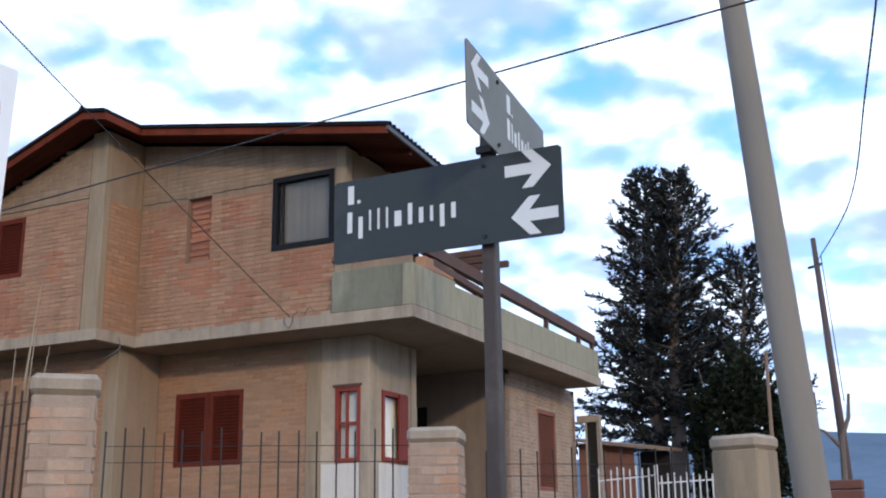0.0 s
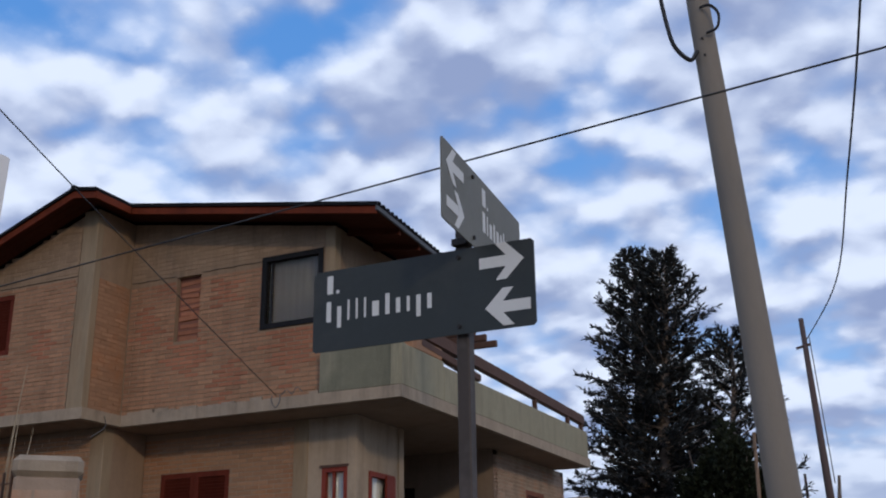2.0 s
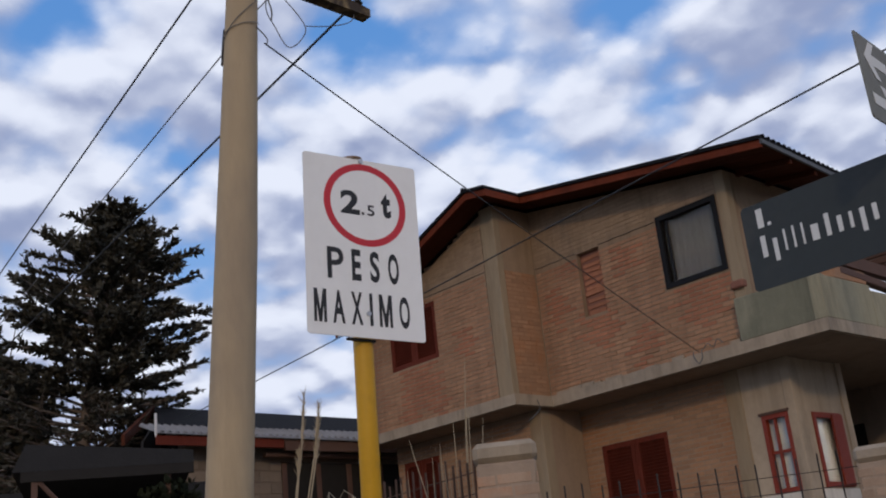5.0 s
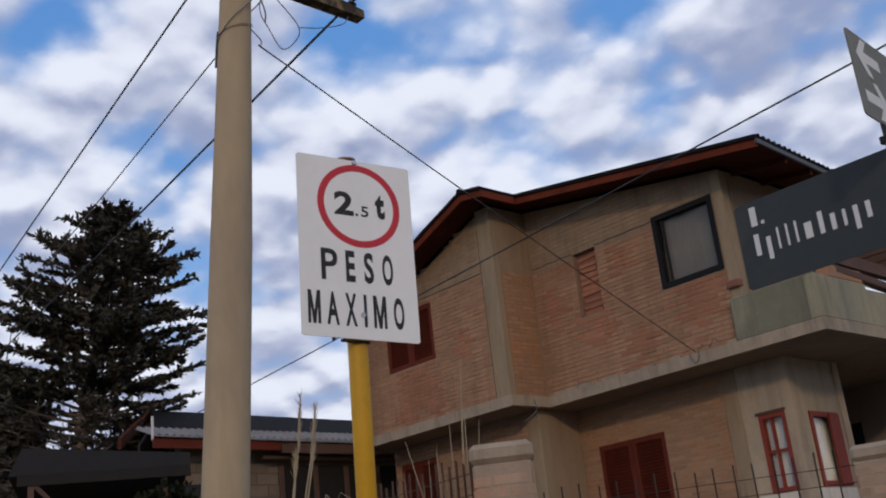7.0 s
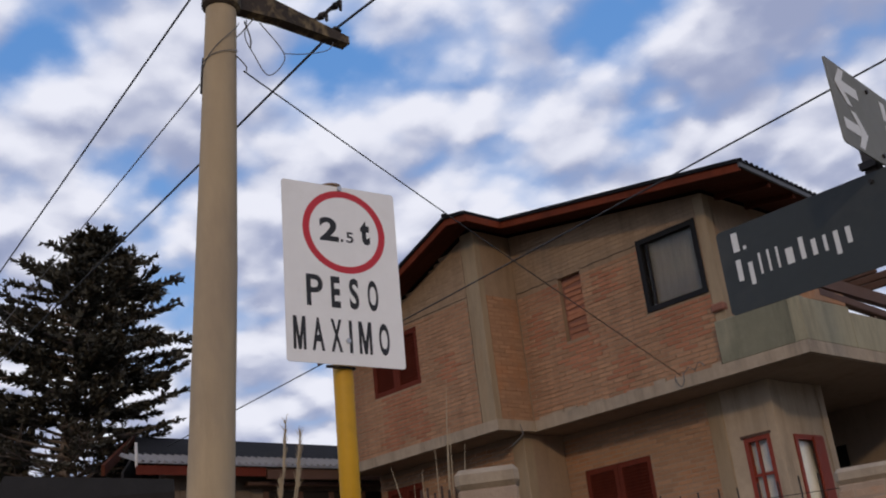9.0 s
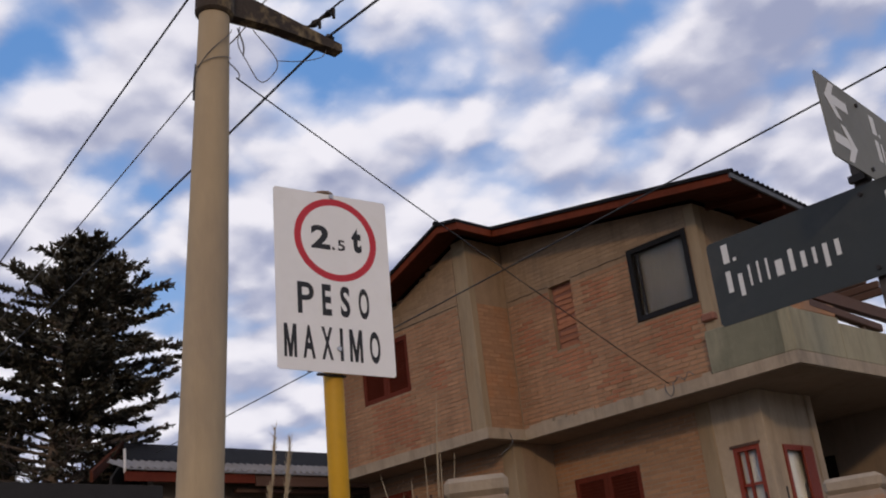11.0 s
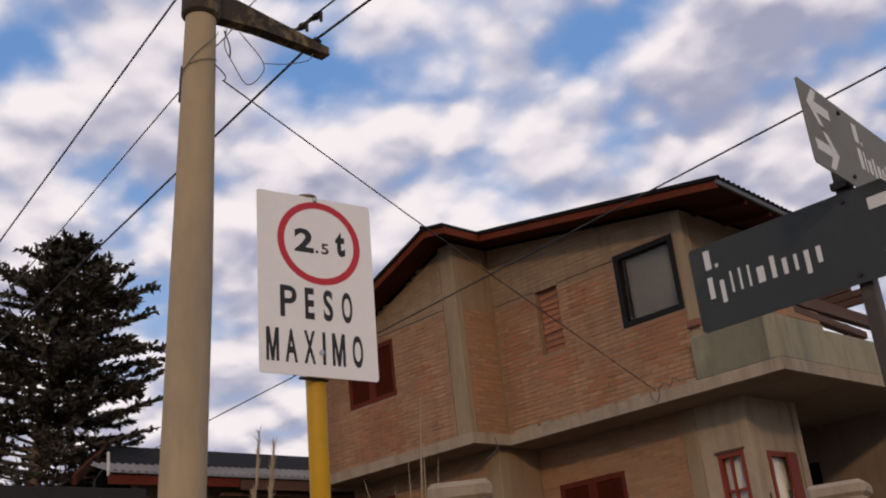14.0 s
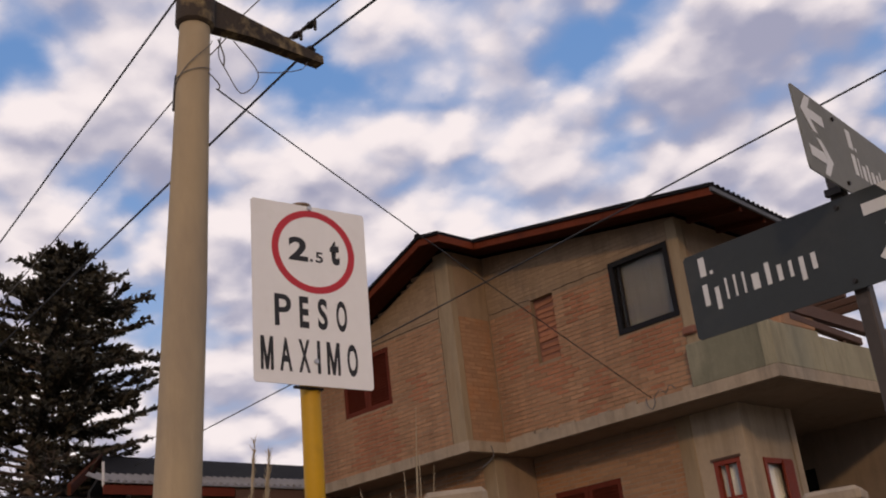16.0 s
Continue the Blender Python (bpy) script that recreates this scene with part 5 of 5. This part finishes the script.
tagged(part("thin_pole", tubed([(-2.30, 13.85, 1.3), (-2.255, 13.85, 3.84)], [0.028, 0.02], 8), M_PALE_TIMBER, None, "thin pale pole behind the brick pillar"), category="pole")
tagged(part("thin_pole", tubed([(-3.76, 29.8, 1.0), (-3.80, 29.8, 5.25)], [0.06, 0.035], 8), M_WOODPOLE, None, "thin dark pole far down the street"), category="pole")


# ---- trees ----
def conifer(name, base, height, spread, seed, mat, label, rise_ends, clear, density, droop=0.0, leaf=0.16, skirt=0.7, lean=(0, 0), power=0.8, flat=0.35, wide=0.15, needles=16, thin=0.0, most=9.0):
    """Trunk, limbs in loose whorls and sprays of small flat needles."""
    r = random.Random(seed)
    t = thing(name, base, label, "tree")
    b = Vector(base)
    axis = lambda f: b + Vector((lean[0] * f, lean[1] * f, height * f))
    part("trunk", tubed([axis(f) + Vector((0.06 * math.sin(f * 9), 0.05 * math.cos(f * 7), 0)) for f in [i / 10 for i in range(11)]], [height * 0.026 * (1 - f * 0.95) + 0.01 for f in [i / 10 for i in range(11)]], 10), M_BARK, t, smooth=True)
    limbs = bmesh.new()
    vs, fs = [], []

    def needle(p, d, l, w):
        side = d.cross(Vector((r.uniform(-1, 1), r.uniform(-1, 1), r.uniform(-1, 1))))
        if side.length < 1e-4:
            return
        side = side.normalized() * w
        k = len(vs)
        q = p + d * l * 0.5
        vs.extend((tuple(p), tuple(q + side), tuple(p + d * l), tuple(q - side)))
        fs.append((k, k + 1, k + 2, k + 3))
    for i in range(density):
        f = clear + (1 - clear) * (i + r.random()) / density
        f = min(0.995, f)
        rel = (f - clear) / (1 - clear)
        reach = spread * (1 - rel) ** power * (skirt + (1 - skirt) * min(1, rel * 4)) * r.uniform(0.55, 1.12) + 0.18
        reach = min(reach, most * r.uniform(0.7, 1.08))
        az = i * 2.4 + r.uniform(-0.5, 0.5)
        tilt = r.uniform(-0.12, 0.22) + rise_ends * rel
        d0 = Vector((math.cos(az) * math.cos(tilt), math.sin(az) * math.cos(tilt), math.sin(tilt)))
        p0 = axis(f)
        pts = [p0 + d0 * reach * s + Vector((0, 0, reach * (rise_ends * 0.35 * s * s - droop * s * (1 - 0.6 * s)))) for s in (0, 0.25, 0.5, 0.75, 1.0)]
        rad = 0.012 + reach * 0.012
        tube(limbs, pts, [rad * (1 - 0.85 * s) for s in (0, 0.25, 0.5, 0.75, 1.0)], 5, cap=False)
        n = int(5 + reach * 9)
        for k in range(n):
            s = 0.18 + 0.82 * (k + r.random()) / n
            j = min(3, int(s * 4))
            p = pts[j].lerp(pts[j + 1], s * 4 - j)
            away = (d0 + Vector((r.uniform(-0.9, 0.9), r.uniform(-0.9, 0.9), r.uniform(-flat, flat + rise_ends * 0.5)))).normalized()
            tw = r.uniform(0.25, 0.6) * (0.35 + 0.25 * reach) * (1.15 - 0.5 * s)
            m = int(8 + tw * needles)
            if rel < thin:
                tube(limbs, [p, p + away * tw * 0.6, p + away * tw + Vector((0, 0, 0.04))], [0.011, 0.008, 0.003], 3, cap=False)
                if r.random() < 0.55 + 0.3 * (1 - s):
                    continue
            for q in range(m):
                at = p + away * tw * (q / m)
                dn = (away + Vector((r.uniform(-0.8, 0.8), r.uniform(-0.8, 0.8), r.uniform(-0.6, 0.6)))).normalized()
                needle(at, dn, leaf * r.uniform(0.6, 1.3), leaf * wide * r.uniform(0.7, 1.3))
    part("limb_work", limbs, M_BARK, t, smooth=True, kind="stuff")
    me = bpy.data.meshes.new("crown")
    me.from_pydata(vs, [], fs)
    link_part("crown", me, mat, t, "", "stuff")
    return t


conifer("conifer", (-6.78, 25.45, 1.3), 9.05, 2.1, 3, M_NEEDLES_B, "tall dark blue-green spruce behind the house", 0.42, 0.24, 190, 0.05, 0.13, 0.95, power=0.72, needles=24, wide=0.14)
conifer("conifer", (-6.40, 25.2, 1.3), 8.85, 1.9, 15, M_NEEDLES_B, "tall dark spruce grown into its neighbour", 0.45, 0.34, 150, 0.04, 0.13, 0.95, lean=(0.45, 0.1), power=0.66, needles=24, wide=0.14)
conifer("conifer", (-5.05, 25.9, 1.3), 6.75, 1.55, 5, M_NEEDLES_B, "smaller dark spruce beside the tall ones", 0.6, 0.3, 90, 0.0, 0.13, 0.95, lean=(0.4, 0.0), power=0.5, needles=22, wide=0.14)
conifer("cedar", (-18.40, 7.85, 1.5), 7.95, 5.0, 8, M_NEEDLES, "broad dark cedar with bare lower limbs behind the carport", 0.22, 0.27, 225, 0.03, 0.115, 1.0, lean=(0.43, 0.95), power=0.86, flat=0.17, wide=0.22, needles=52, thin=0.36, most=1.8)


def shrub(base, size, seed, n, mat, label, category="shrub", leaf=0.12):
    r = random.Random(seed)
    t = thing("shrub", base, label, category)
    b = Vector(base)
    bm = bmesh.new()
    vs, fs = [], []
    for k in range(9):
        a = k * 2.4
        tip = b + Vector((math.cos(a) * size[0] * 0.55, math.sin(a) * size[1] * 0.55, size[2] * r.uniform(0.6, 0.95)))
        tube(bm, [b, b.lerp(tip, 0.5) + Vector((0, 0, 0.15)), tip], [0.05, 0.03, 0.008], 5)
    part("stems", bm, M_BARK, t)
    for k in range(n):
        u = Vector((r.gauss(0, 1), r.gauss(0, 1), r.gauss(0, 1))).normalized()
        lump = 0.78 + 0.35 * noise.noise(u * 2.6 + Vector((seed, 0, 0)))
        d = r.uniform(0.55, 1.0) ** 0.5 * lump
        p = b + Vector((u.x * size[0] * d, u.y * size[1] * d, size[2] * 0.5 + u.z * size[2] * 0.52 * d))
        for q in range(5):
            dn = (u + Vector((r.uniform(-1, 1), r.uniform(-1, 1), r.uniform(-0.6, 1)))).normalized()
            side = dn.cross(Vector((r.uniform(-1, 1), r.uniform(-1, 1), r.uniform(-1, 1)))).normalized() * leaf * 0.28
            k0, l = len(vs), leaf * r.uniform(0.6, 1.3)
            vs.extend((tuple(p), tuple(p + dn * l * 0.5 + side), tuple(p + dn * l), tuple(p + dn * l * 0.5 - side)))
            fs.append((k0, k0 + 1, k0 + 2, k0 + 3))
    me = bpy.data.meshes.new("leaves")
    me.from_pydata(vs, [], fs)
    link_part("leaves", me, mat, t, "", "stuff")
    return t


shrub((-4.6, 23.5, 1.2), (1.25, 1.0, 4.4), 2, 5200, M_SHRUB, "dense dark green cypress shrub behind the fence")
shrub((-12.49, 6.75, 0.9), (0.8, 0.8, 2.75), 4, 3000, M_SHRUB, "dark leafy shrub beside the carport", leaf=0.10)
shrub((-2.5, 22.0, 0.7), (0.9, 0.7, 1.25), 6, 1000, M_SHRUB, "low dark bushes far down the street", leaf=0.12)
shrub((-19.6, 8.3, 1.2), (2.6, 1.2, 4.1), 17, 4200, M_NEEDLES, "thin dark undergrowth behind the cedar", "shrub", leaf=0.15)
shrub((-20.9, 7.1, 1.4), (1.9, 1.6, 6.8), 14, 6000, M_NEEDLES, "dark evergreen thicket behind the cedar", "trees", leaf=0.2)
st = thing("tree_stump", (-2.75, 24.2, 1.0), "bare pruned branches beside the far pole", "tree")
part("branch", tubed([(-2.7, 24.3, 1.0), (-2.62, 24.3, 3.6), (-2.45, 24.3, 4.0), (-2.40, 24.3, 4.5)], [0.08, 0.06, 0.045, 0.03], 7), M_BARK, st)
part("branch", tubed([(-2.64, 24.3, 3.4), (-2.95, 24.3, 3.75), (-3.2, 24.3, 3.85)], [0.06, 0.03, 0.015], 6), M_BARK, st)
stack = thing("board_stack", (-2.55, 23.15, 0.9), "stack of weathered reddish boards beside the far pole", "boards")
for k in range(9):
    e = 0.05 * math.sin(k * 2.7)
    part("board", boxed(-2.95 + e, -2.2 + e * 0.6, 23.0, 23.3, 0.9 + k * 0.2, 1.085 + k * 0.2, bevel=0.02), M_BRICK_RED, stack)

# ---- bricks of the walls ----
clean, rusty = by_stain(poses_b, [(-8.15, 5.25, 0.42), (-7.85, 5.5, 0.3), (-9.95, 5.35, 0.40), (-10.7, 5.9, 0.28), (-9.2, 4.95, 0.3), (-8.6, 6.3, 0.2), (-9.3, 6.2, 0.25)], 1)
put_bricks(clean, M_BRICK, wall_b, 220, "weathered bricks", 1)
put_bricks(rusty, M_BRICK_RUST, wall_b, 80, "rust-stained bricks", 11)
put_bricks(wash_b, M_WASH, wall_b, 0, "cement-washed bricks", 2)
put_bricks(wash_l, M_WASH, wall_l, 0, "cement-washed bricks", 12)
clean, rusty = by_stain(poses_l, [(-13.25, 5.2, 0.5), (-12.9, 5.0, 0.42), (-13.4, 4.8, 0.3), (-12.0, 5.6, 0.2)], 3)
put_bricks(clean, M_BRICK, wall_l, 0, "weathered bricks", 3)
put_bricks(rusty, M_BRICK_RUST, wall_l, 0, "rust-stained bricks", 13)
put_bricks(poses_r, M_BRICK_ORANGE, wall_r, 0, "orange stained bricks", 4)
put_bricks(poses_g, M_BRICK_ORANGE, wall_g, 0, "weathered bricks", 5)
put_bricks(poses_gl, M_BRICK_ORANGE, wall_gl, 0, "weathered bricks", 6)
put_bricks(poses_s, M_BRICK_PALE, wall_s, 0, "pale bricks", 7)
